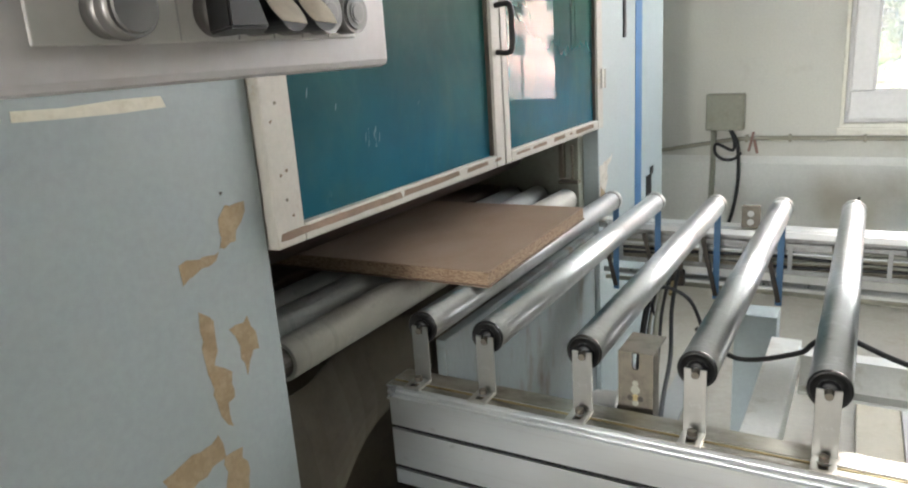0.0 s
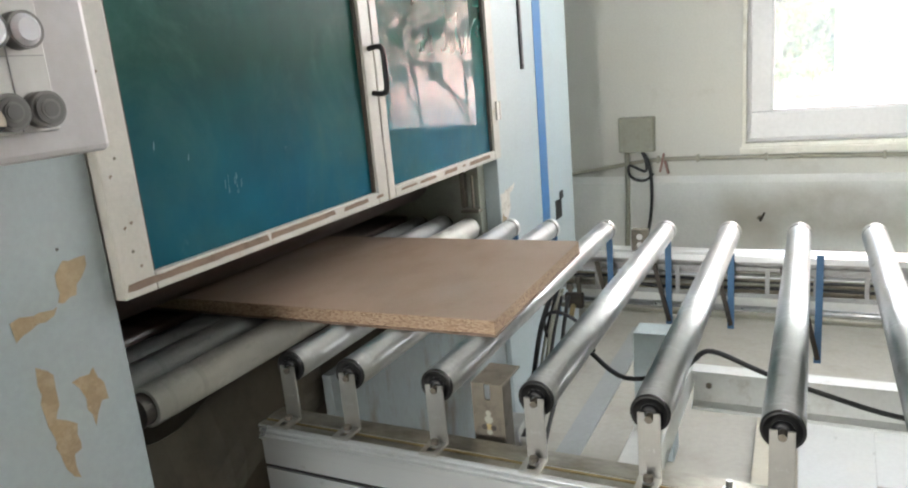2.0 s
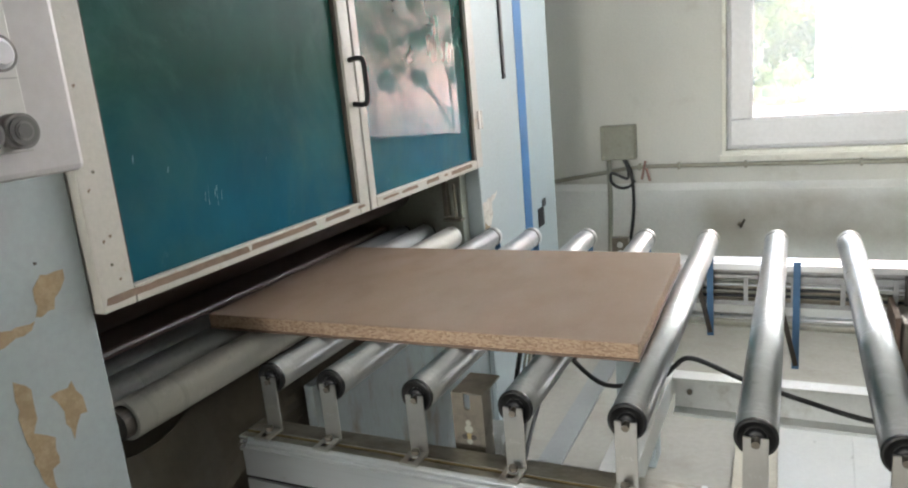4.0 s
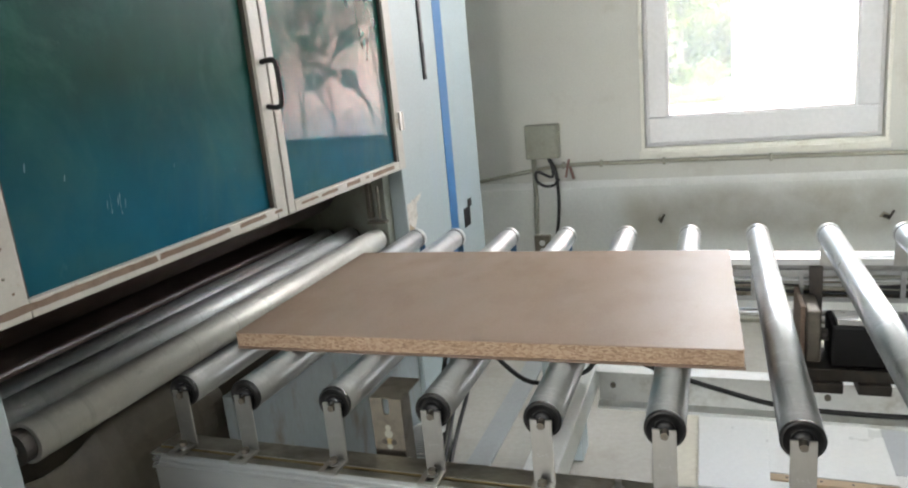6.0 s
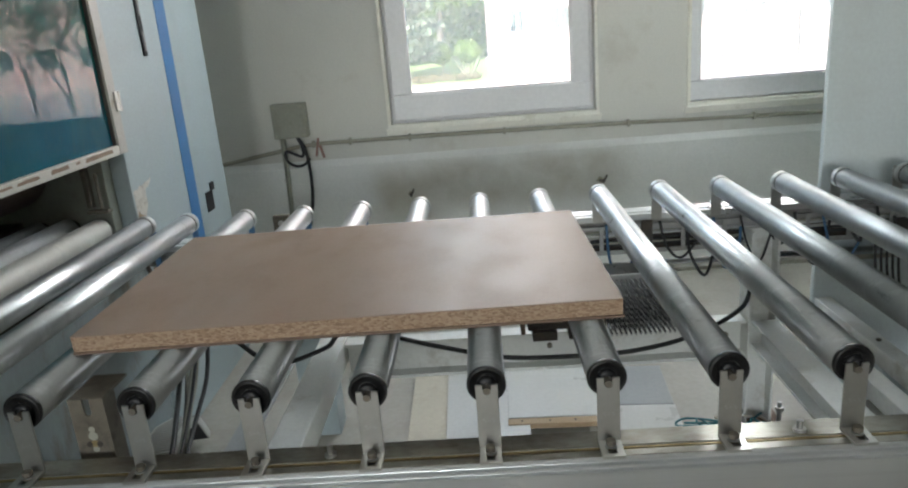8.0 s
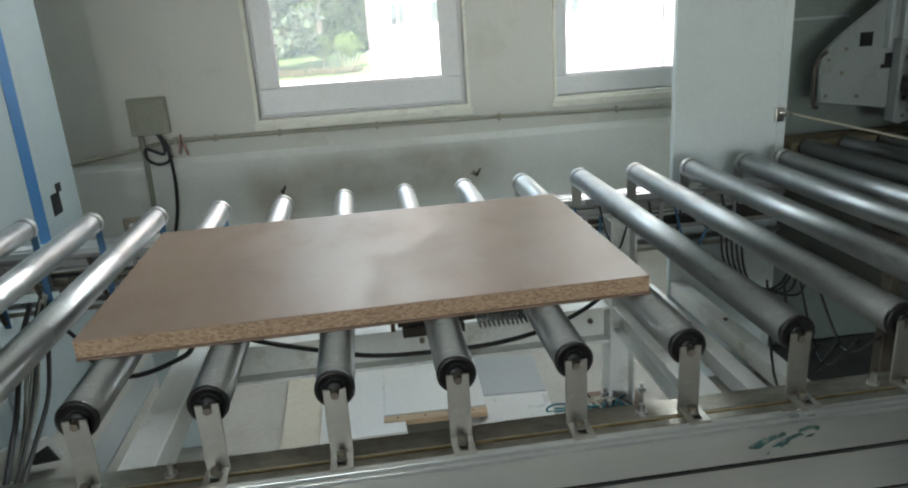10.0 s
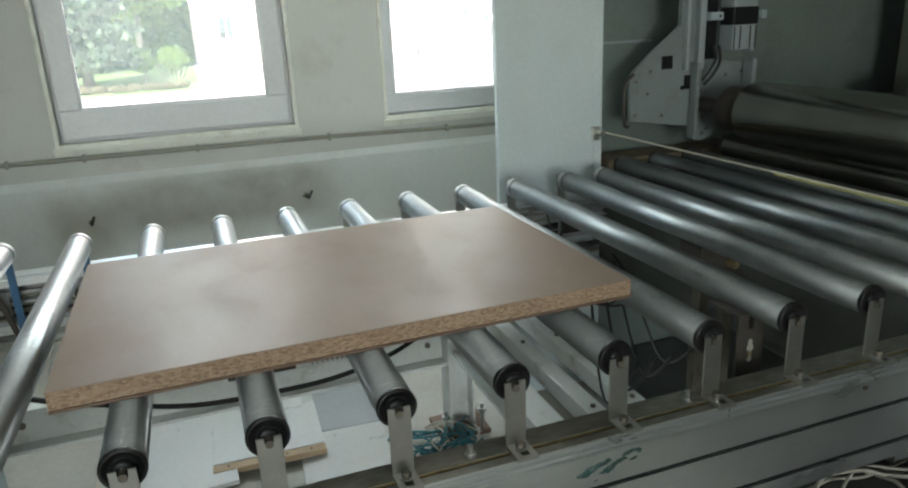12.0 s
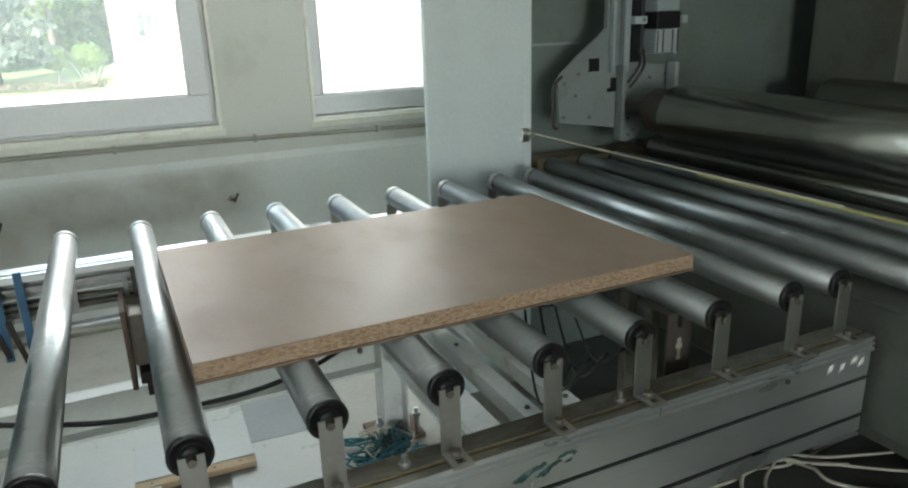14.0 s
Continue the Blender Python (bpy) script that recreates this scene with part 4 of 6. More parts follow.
for z in (1.40, 1.95):
    bm = B()
    box(bm, FX + 0.0225, FX + 0.03, 1.462, 1.4925, z - 0.035, z + 0.035, 0.002)
    cyl(bm, (FX + 0.03, 1.486, z - 0.035), (FX + 0.03, 1.486, z + 0.035), 0.006, 10)
    part("hinge", bm, STEEL, d2)
for z in (1.30, 1.47):
    part("rivet", cyl(B(), (FX + 0.022, -0.262, z), (FX + 0.0235, -0.262, z), 0.0028, 8), DARKSTEEL, d1)
for k, (y, z) in enumerate(((-0.270, 1.345), (-0.254, 1.352), (-0.266, 1.62), (-0.250, 1.27), (-0.278, 1.44))):
    part("rust_spot", patch(B(), ragged([(y - 0.003, z), (y, z - 0.004), (y + 0.004, z + 0.001), (y + 0.001, z + 0.003)], 0.003, 0.001, k), 0.0005, on_face(FX + 0.0223)), RUST, d1, "brown rust spot")

# rollers and dark parts in its mouth
for i, (x, z, r, m) in enumerate(((-0.572, 0.945, 0.044, ROLLER_WARM), (-0.690, 0.955, 0.042, ROLLER_PALE), (-0.800, 0.955, 0.036, ROLLER_PALE))):
    ob = thing("outfeed_roller", x, 0.6, z, "smooth aluminium outfeed roller in the machine mouth", "roller", "outfeed rollers")
    part("tube", cyl(B(), (x, -0.21, z), (x, 1.40, z), r, 40), m, ob, smooth=True)
    part("bearing", cyl(B(), (x, -0.235, z), (x, -0.2105, z), r * 0.8, 24), DARK, ob, "dark greasy bearing")
    part("bearing", cyl(B(), (x, 1.4005, z), (x, 1.43, z), r * 0.75, 24), DARK, ob, "dark greasy bearing")
    part("axle", cyl(B(), (x, -0.285, z), (x, -0.2355, z), 0.012, 12), STEEL, ob)
ob = thing("press_roller", -0.95, 0.6, 1.17, "large dark brown rubber press roller above the outlet", "roller")
part("tube", cyl(B(), (-0.86, -0.262, 1.185), (-0.86, 1.402, 1.185), 0.135, 48), BROWN, ob, smooth=True)
for y0, y1 in ((-0.28, -0.2625), (1.4025, 1.42)):
    part("end_disc", cyl(B(), (-0.86, y0, 1.185), (-0.86, y1, 1.185), 0.128, 40), DARKSTEEL, ob, smooth=True)
ob = thing("brown_belt", -1.2, 0.6, 0.9, "dark brown conveyor belt inside the machine", "belt")
bm = B()
box(bm, -2.1, -0.86, -0.245, 1.385, 0.90, 0.99, 0.01)
part("belt", bm, BROWN, ob)
for y0, y1 in ((-0.27, -0.2455), (1.3855, 1.41)):
    bm = B()
    box(bm, -2.1, -0.86, y0, y1, 0.895, 0.993, 0.004)
    part("edge_guide", bm, DARKSTEEL, ob)
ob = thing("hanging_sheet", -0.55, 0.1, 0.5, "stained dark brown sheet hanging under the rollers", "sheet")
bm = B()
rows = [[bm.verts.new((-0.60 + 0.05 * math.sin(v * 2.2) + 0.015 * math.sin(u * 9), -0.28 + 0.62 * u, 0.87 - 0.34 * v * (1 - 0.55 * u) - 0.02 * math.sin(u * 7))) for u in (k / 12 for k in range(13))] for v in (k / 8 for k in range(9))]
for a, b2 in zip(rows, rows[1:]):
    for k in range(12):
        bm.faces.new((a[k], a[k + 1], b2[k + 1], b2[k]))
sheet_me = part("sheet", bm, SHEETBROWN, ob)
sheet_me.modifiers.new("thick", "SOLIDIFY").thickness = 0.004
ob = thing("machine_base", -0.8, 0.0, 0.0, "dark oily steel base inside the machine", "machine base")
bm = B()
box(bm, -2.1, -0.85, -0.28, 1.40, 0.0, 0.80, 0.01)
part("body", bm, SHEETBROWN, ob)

# ---------------------------------------------------------------- control box
PX = 0.093
ob = thing("control_box", PX - 0.1, -0.86, 1.52, "grey-white control box with rows of push buttons on an arm", "control panel")
bm = B()
box(bm, PX - 0.20, PX, -1.03, -0.686, 1.527, 2.02, 0.006)
cbox = part("box", bm, PANEL, ob)
bm = B()
box(bm, FX + 0.002, PX - 0.201, -0.96, -0.82, 1.78, 1.90, 0.008)
part("arm", bm, PANEL, ob)
bm = B()
box(bm, PX + 0.0005, PX + 0.003, -0.985, -0.734, 1.550, 1.70, 0.001)
part("inlay", bm, INLAY, ob, "pale printed inlay behind the buttons")
for y in (-0.766, -0.794, -0.822, -0.853, -0.898):
    bm = B()
    box(bm, PX + 0.003, PX + 0.0036, y - 0.0004, y + 0.0004, 1.551, 1.699)
    part("seam", bm, INK, ob)
bm = B()
box(bm, PX + 0.003, PX + 0.0036, -0.945, -0.736, 1.609, 1.6098)
part("seam", bm, INK, ob)


def button(y, z, kind):
    r = 0.0145
    bm = B()
    cyl(bm, (PX + 0.003, y, z), (PX + 0.017, y, z), r, 28)
    bz = part("button", bm, CHROME, ob, smooth=True)
    if kind == "switch":
        bm = cyl(B(), (PX + 0.017, y, z), (PX + 0.040, y, z), r * 0.96, 32)
        cut = Vector((0.75, 0.05, 0.60)).normalized()
        geo = bm.verts[:] + bm.edges[:] + bm.faces[:]
        made = bmesh.ops.bisect_plane(bm, geom=geo, plane_co=(PX + 0.033, y, z), plane_no=cut, clear_outer=True)
        rim = [e for e in made["geom_cut"] if isinstance(e, bmesh.types.BMEdge)]
        bmesh.ops.holes_fill(bm, edges=rim)
        cap = max(bm.faces, key=lambda fc: fc.normal.dot(cut) * (fc.calc_area() > 1e-5))
        pts = [v.co + cut * 0.0004 for v in cap.verts]
        part("selector_knob", bm, BLACK, bz, "black selector knob")
        bm = B()
        bm.faces.new([bm.verts.new(q) for q in pts])
        bmesh.ops.solidify(bm, geom=bm.faces[:], thickness=0.0003)
        part("knob_face", bm, TAN, bz, "worn tan oblique face")
    elif kind == "ring":
        bm = cyl(B(), (PX + 0.017, y, z), (PX + 0.0185, y, z), r * 0.82, 24)
        part("cap", bm, DARKCAP, bz)
        bm = cyl(B(), (PX + 0.0185, y, z), (PX + 0.0192, y, z), r * 0.55, 20)
        part("ring", bm, CHROME, bz)
        bm = cyl(B(), (PX + 0.0192, y, z), (PX + 0.0198, y, z), r * 0.42, 20)
        part("centre", bm, DARKCAP, bz)
    elif kind == "lens":
        bm = cyl(B(), (PX + 0.017, y, z), (PX + 0.026, y, z), r * 1.12, 32, r * 1.02)
        part("collar", bm, CHROME, bz, smooth=True)
        bm = cyl(B(), (PX + 0.0262, y, z), (PX + 0.0275, y, z), r * 0.92, 28, r * 0.86)
        part("cap", bm, DARKCAP, bz, "dark violet-grey cap")
    elif kind == "block":
        bm = B()
        lo = [(PX + 0.0175, y + a, z + d) for a, d in ((-0.018, -0.014), (0.026, -0.014), (0.026, 0.012), (-0.018, 0.019))]
        hi = [(PX + 0.044, y + a, z + d) for a, d in ((-0.026, -0.012), (0.004, -0.012), (-0.008, 0.016), (-0.026, 0.018))]
        vs = [bm.verts.new(q) for q in lo + hi]
        for q in ((3, 2, 1, 0), (4, 5, 6, 7), (0, 1, 5, 4), (1, 2, 6, 5), (2, 3, 7, 6), (3, 0, 4, 7)):
            bm.faces.new([vs[k] for k in q])
        bmesh.ops.bevel(bm, geom=list(bm.edges), offset=0.0015, segments=2, affect="EDGES")
        part("toggle", bm, BLACK, bz, "large black toggle lever")
    elif kind == "red":
        bm = cyl(B(), (PX + 0.017, y, z), (PX + 0.034, y, z), r * 1.25, 24, r * 1.1)
        part("mushroom_head", bm, RED, bz, "red emergency mushroom head")
    else:
        bm = cyl(B(), (PX + 0.017, y, z), (PX + 0.021, y, z), r * 0.84, 24, r * 0.6)
        part("cap", bm, LENS, bz, "white lamp cap")


for y, kind in ((-0.750, "ring"), (-0.780, "ring"), (-0.812, "switch"), (-0.841, "switch"), (-0.872, "block"), (-0.943, "lens")):
    button(y, 1.567, kind)
for y, kind in ((-0.755, "lamp"), (-0.783, "lamp"), (-0.812, "red"), (-0.842, "lamp"), (-0.875, "lamp")):
    button(y, 1.628, kind)
for y in (-0.808, -0.836):
    for a in ((y - 0.010, y + 0.010, 1.605, 1.606), (y - 0.010, y + 0.010, 1.586, 1.587), (y + 0.009, y + 0.010, 1.587, 1.605), (y - 0.006, y + 0.003, 1.599, 1.6), (y - 0.006, y + 0.005, 1.595, 1.596), (y - 0.006, y + 0.001, 1.591, 1.592)):
        bm = B()
        box(bm, PX + 0.003, PX + 0.0036, *a)
        part("label_bar", bm, INK, ob)
bm = B()
box(bm, PX + 0.003, PX + 0.0045, -0.884, -0.851, 1.586, 1.602)
lb = part("label_frame", bm, BLACK, ob)
bm = B()
box(bm, PX + 0.0047, PX + 0.0053, -0.880, -0.856, 1.589, 1.599)
part("yellow_label", bm, YELLOW, lb)

# ---------------------------------------------------------------- roller conveyor
ob = thing("near_side_rail", 1.04, 0.0, 0.6, "scuffed extruded aluminium side rail of the roller conveyor", "conveyor rail")
sec = [(-0.044, 0.845), (-0.046, 0.843), (-0.046, 0.838), (-0.040, 0.836), (-0.040, 0.833), (-0.0475, 0.831), (-0.0475, 0.826), (-0.041, 0.824), (-0.041, 0.821), (-0.0485, 0.819), (-0.0485, 0.812), (-0.041, 0.810), (-0.041, 0.746), (-0.012, 0.744), (-0.012, 0.737), (-0.041, 0.736), (-0.041, 0.647), (-0.012, 0.645), (-0.012, 0.637), (-0.041, 0.636), (-0.041, 0.600), (0.038, 0.600), (0.038, 0.845), (-0.012, 0.845), (-0.012, 0.832), (-0.024, 0.832), (-0.024, 0.845)]
part("profile", extrude_section(B(), sec, -0.432, 2.505), ALU, ob)
for y0, y1 in ((-0.0425, -0.0245), (-0.0115, 0.037)):
    bm = B()
    box(bm, -0.43, 2.503, y0, y1, 0.8452, 0.8462)
    part("top_strip", bm, RAILTOP, ob, "dirty brown-grey top strip")
part("slot_strip", extrude_section(B(), [(-0.0175, 0.8325), (-0.0175, 0.8445), (-0.0125, 0.8445), (-0.0125, 0.8325)], -0.43, 2.50), BRASS, ob, "dull brassy strip in the groove")
near_rail = ob
# Black strips laid in the slots to paint their shade.
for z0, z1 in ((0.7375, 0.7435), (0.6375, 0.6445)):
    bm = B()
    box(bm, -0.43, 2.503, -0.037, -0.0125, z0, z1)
    part("slot_seal", bm, RUBBER, ob, "black strip that paints the slot's shade")
for k, o in enumerate((
        [(1.552, 0.775), (1.575, 0.770), (1.600, 0.783), (1.626, 0.791), (1.622, 0.798), (1.595, 0.794), (1.570, 0.786)],
        [(1.600, 0.771), (1.620, 0.768), (1.645, 0.784), (1.662, 0.789), (1.655, 0.795), (1.630, 0.788)],
        [(1.646, 0.799), (1.672, 0.806), (1.692, 0.800), (1.688, 0.794), (1.668, 0.799), (1.655, 0.793)],
        [(1.664, 0.781), (1.682, 0.784), (1.684, 0.789), (1.668, 0.787)])):
    part("paint_smear", patch(B(), ragged(o, 0.005, 0.0018, k), 0.0005, lambda p, q, d: (p, -0.0412 - d, q)), MARK, ob, "dark green paint smear")
for a in ((2.36, 0.80), (2.40, 0.795), (2.44, 0.805), (2.465, 0.795)):
    part("paint_mark", patch(B(), ragged([(a[0], a[1] - 0.02), (a[0] + 0.018, a[1] - 0.012), (a[0] + 0.02, a[1] + 0.004), (a[0] + 0.006, a[1])], 0.008, 0.002, int(a[0] * 99)), 0.0006, lambda u, v, d: (u, -0.0412 - d, v)), WHITEINK, ob)
bm = B()
box(bm, 1.8815, 1.8830, -0.0456, -0.0452, 0.815, 0.845)
part("joint", bm, DARK, ob, "dark butt joint of the profile")
for x in (0.545, 1.37, 1.822):
    bm = cyl(B(), (x, 0.004, 0.8464), (x, 0.004, 0.851), 0.011, 12)
    cyl(bm, (x, 0.004, 0.851), (x, 0.004, 0.866), 0.0055, 10)
    part("stud", bm, CAP, ob, "short bright stud with nut")
for x, z in ((2.234, 0.80),):
    part("screw", cyl(B(), (x, -0.0411, z), (x, -0.046, z), 0.006, 8), DARK, ob)
ob = thing("far_side_rail", 1.04, 1.42, 0.6, "bright extruded aluminium rail on the far side of the conveyor", "conveyor rail")
part("top_flange", extrude_section(B(), [(1.375, 0.852), (1.375, 0.873), (1.395, 0.873), (1.395, 0.864), (1.41, 0.864), (1.41, 0.873), (1.47, 0.873), (1.47, 0.852)], -0.432, 2.505), ALU, ob)
part("web", extrude_section(B(), [(1.43, 0.795), (1.43, 0.8515), (1.44, 0.8515), (1.44, 0.795)], -0.432, 2.505), DULLALU, ob)
part("lower_lip", extrude_section(B(), [(1.40, 0.79), (1.40, 0.7945), (1.44, 0.7945), (1.44, 0.79)], -0.432, 2.505), ALU, ob)

PITCH = 0.208
NX = [-0.365, -0.208] + [PITCH * k for k in range(0, 10)] + [2.075, 2.286, 2.441]
RZ = 0.966


def roller():
    ob = thing("conveyor_roller", 0, 0, RZ, "worn galvanised steel conveyor roller with black end bearing", "roller", "conveyor rollers")
    part("tube", cyl(B(), (0, 0.012, RZ), (0, 1.333, RZ), 0.034, 40), ROLLER, ob, smooth=True)
    bm = lathe(B(), [(0.0340, 0.0175), (0.0345, 0.0165), (0.0345, 0.0105), (0.0332, 0.008), (0.0285, 0.008), (0.0268, 0.0116), (0.0175, 0.0116)], RZ)
    part("bearing_housing", bm, RUBBER, ob, "black plastic bearing housing", True)
    part("hub", lathe(B(), [(0.0174, 0.0116), (0.0165, 0.006), (0.0105, 0.0045), (0.0068, 0.0045)], RZ, 24), BLACK, ob, "black hub round the axle", True)
    part("groove", cyl(B(), (0, 1.311, RZ), (0, 1.3165, RZ), 0.0344, 36), DARK, ob, smooth=True)
    part("end_ring", cyl(B(), (0, 1.3166, RZ), (0, 1.3405, RZ), 0.0357, 36), CAP, ob, "bright steel end ring", True)
    part("axle", cyl(B(), (0, -0.0065, RZ - 0.004), (0, 1.40, RZ - 0.004), 0.0068, 12), DARKSTEEL, ob)
    return ob


def bracket():
    """Slotted L bracket: upright with a U notch, foot, bolt and washer."""
    ob = thing("roller_bracket", 0, 0, 0.845, "slotted steel angle bracket bolted to the rail", "bracket", "roller brackets")
    bm = B()
    o = [(-0.0195, 0.8464), (0.0195, 0.8464), (0.0195, 0.972), (0.0075, 0.972), (0.0075, 0.958), (0.0045, 0.953), (-0.0045, 0.953), (-0.0075, 0.958), (-0.0075, 0.972), (-0.0195, 0.972)]
    patch(bm, o, 0.004, lambda u, v, d: (u, d - 0.002, v))
    bmesh.ops.bevel(bm, geom=list(bm.edges), offset=0.0006, segments=1, affect="EDGES")
    up = part("upright", bm, STEEL, ob)
    bm = B()
    for q in ((-0.0195, -0.0075, -0.052, -0.0025), (0.0075, 0.0195, -0.052, -0.0025), (-0.0075, 0.0075, -0.052, -0.043), (-0.0075, 0.0075, -0.009, -0.0025)):
        box(bm, q[0], q[1], q[2], q[3], 0.8464, 0.8514)
    bmesh.ops.remove_doubles(bm, verts=bm.verts, dist=1e-5)
    part("foot", bm, STEEL, ob, "slotted foot of the bracket")
    part("washer", cyl(B(), (0, -0.0195, 0.8515), (0, -0.0195, 0.8535), 0.0115, 18), CAP, ob)
    bm = cyl(B(), (0, -0.0195, 0.8536), (0, -0.0195, 0.8635), 0.0092, 6)
    bmesh.ops.bevel(bm, geom=list(bm.edges), offset=0.001, segments=1, affect="EDGES")
    part("bolt", bm, DARKSTEEL, ob, "hexagon bolt head")
    for dx, dz in ((-0.008, 0.905), (-0.006, 0.901), (0.0, 0.903), (0.007, 0.905), (0.009, 0.901)):
        bm = B()
        box(bm, dx - 0.0014, dx + 0.0014, -0.0028, -0.0021, dz - 0.0010, dz + 0.0010)
        part("stamp_mark", bm, CAP, up)
    return ob


def far_bracket(blue):
    ob = thing("far_bracket", 0, 1.37, 0.87, "blue strap bracket under the roller end" if blue else "grey steel bracket holding the roller end", "bracket", "far roller brackets")
    m = BLUE if blue else STEEL
    bm = B()
    if blue:
        box(bm, -0.011, 0.011, 1.372, 1.378, 0.61, 0.985, 0.001)
        part("strap", bm, m, ob)
        bm = B()
        box(bm, -0.008, 0.008, 1.362, 1.368, 0.625, 0.845, 0.001, about(0, 1.365, 0.63, 0, -13, 0))
        part("stay", bm, DARK, ob)
    else:
        box(bm, -0.018, 0.018, 1.372, 1.377, 0.85, 0.985, 0.001)
        part("upright", bm, m, ob)
        bm = B()
        box(bm, -0.018, 0.018, 1.372, 1.41, 0.8735, 0.8775, 0.001)
        part("foot", bm, m, ob)
    return ob


r0, b0, fb0, fg0 = roller(), bracket(), far_bracket(True), far_bracket(False)
for k, x in enumerate(NX):
    for src, place in ((r0, (x, 0, RZ)), (b0, (x, 0, 0.845)), (fb0 if k < 7 else fg0, (x - (0.145 if k == 6 else 0.0), 1.37, 0.77 if k == 6 else 0.87))):
        first = (src is r0 and k == 0) or (src is b0 and k == 0) or (src is fb0 and k == 0) or (src is fg0 and k == 7)
        if first:
            src.location = place
        else:
            made = copy_thing(src, pose(*place))
            # From the eleventh roller on, tubes take the darker material.
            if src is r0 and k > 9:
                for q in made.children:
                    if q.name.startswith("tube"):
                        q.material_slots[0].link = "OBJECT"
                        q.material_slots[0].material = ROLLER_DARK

# cable tray and pipe below the far rail
ob = thing("cable_tray", 1.0, 1.46, 0.74, "aluminium ladder cable tray with dark cables below the far rail", "cable tray")
bm = B()
box(bm, -0.43, 2.5, 1.40, 1.406, 0.718, 0.735, 0.002)
part("side_rail", bm, DULLALU, ob)
bm = B()
box(bm, -0.43, 2.5, 1.402, 1.408, 0.815, 0.828, 0.002)
part("side_rail", bm, DULLALU, ob)
for k in range(20):
    bm = B()
    box(bm, -0.36 + 0.147 * k, -0.345 + 0.147 * k, 1.396, 1.402, 0.735, 0.828, 0.001)
    part("rung", bm, DULLALU, ob)
for k in range(5):
    z = 0.745 + 0.012 * k
    pts = [(-0.4 + 0.3 * j, 1.425 + 0.012 * math.sin(j * 1.7 + k), z + 0.008 * math.sin(j * 2.3 + k * 1.9)) for j in range(10)]
    part("cable", tube(B(), pts, 0.006, 6), (CABLE, BOXGREY, CABLE, LINK, BOXGREY)[k], ob, smooth=True)
# Plate behind the rungs in two tones, dark beyond x 1.15.
for x0, x1, m in ((-0.43, 1.148, SCAR), (1.152, 2.5, DARK)):
    part("back_plate", box(B(), x0, x1, 1.455, 1.460, 0.70, 0.79, 0.001), m, ob, "back plate of the tray, darker along its right part")
ob = thing("air_pipe", 1.0, 1.42, 0.66, "thin bright air pipe below the cable tray", "pipe")
part("pipe", cyl(B(), (-0.43, 1.43, 0.668), (2.5, 1.43, 0.668), 0.011, 12), CAP, ob, smooth=True)
part("pipe", cyl(B(), (-0.43, 1.45, 0.63), (2.5, 1.45, 0.63), 0.009, 12), CONDUIT, ob, smooth=True)


ob = thing("pipe_valve", -0.15, 1.40, 0.66, "dark oily valve with two knobs on the air pipe", "valve")
part("body", box(B(), -0.185, -0.115, 1.385, 1.417, 0.640, 0.700, 0.006), DARK, ob)
for x, z in ((-0.165, 0.715), (-0.130, 0.745)):
    bm = cyl(B(), (x, 1.40, 0.7005), (x, 1.40, z), 0.009, 10)
    cyl(bm, (x, 1.40, z), (x, 1.40, z + 0.02), 0.017, 14, 0.012)
    part("knob", bm, DARKSTEEL, ob)
part("outlet", cyl(B(), (-0.15, 1.384, 0.655), (-0.15, 1.345, 0.62), 0.010, 10), BRASS, ob)
ob = thing("rail_cables", 1.8, 1.42, 0.6, "thin black cables hanging in loops below the far rail", "cables")
rnd = random.Random(33)
for k in range(11):
    x = 1.28 + 0.095 * k
    w = rnd.uniform(0.03, 0.16)
    drop = rnd.uniform(0.10, 0.30)
    pts = [(x, 1.385, 0.84), (x + w * 0.1, 1.375 - 0.02 * (k % 3), 0.84 - drop * 0.6), (x + w * 0.5, 1.37 - 0.03 * (k % 2), 0.84 - drop), (x + w * 0.9, 1.375, 0.84 - drop * 0.55), (x + w, 1.388, 0.80)]
    part("cable", tube(B(), pts, rnd.uniform(0.003, 0.0055), 6), CABLE if k % 4 else BLUE, ob, smooth=True)
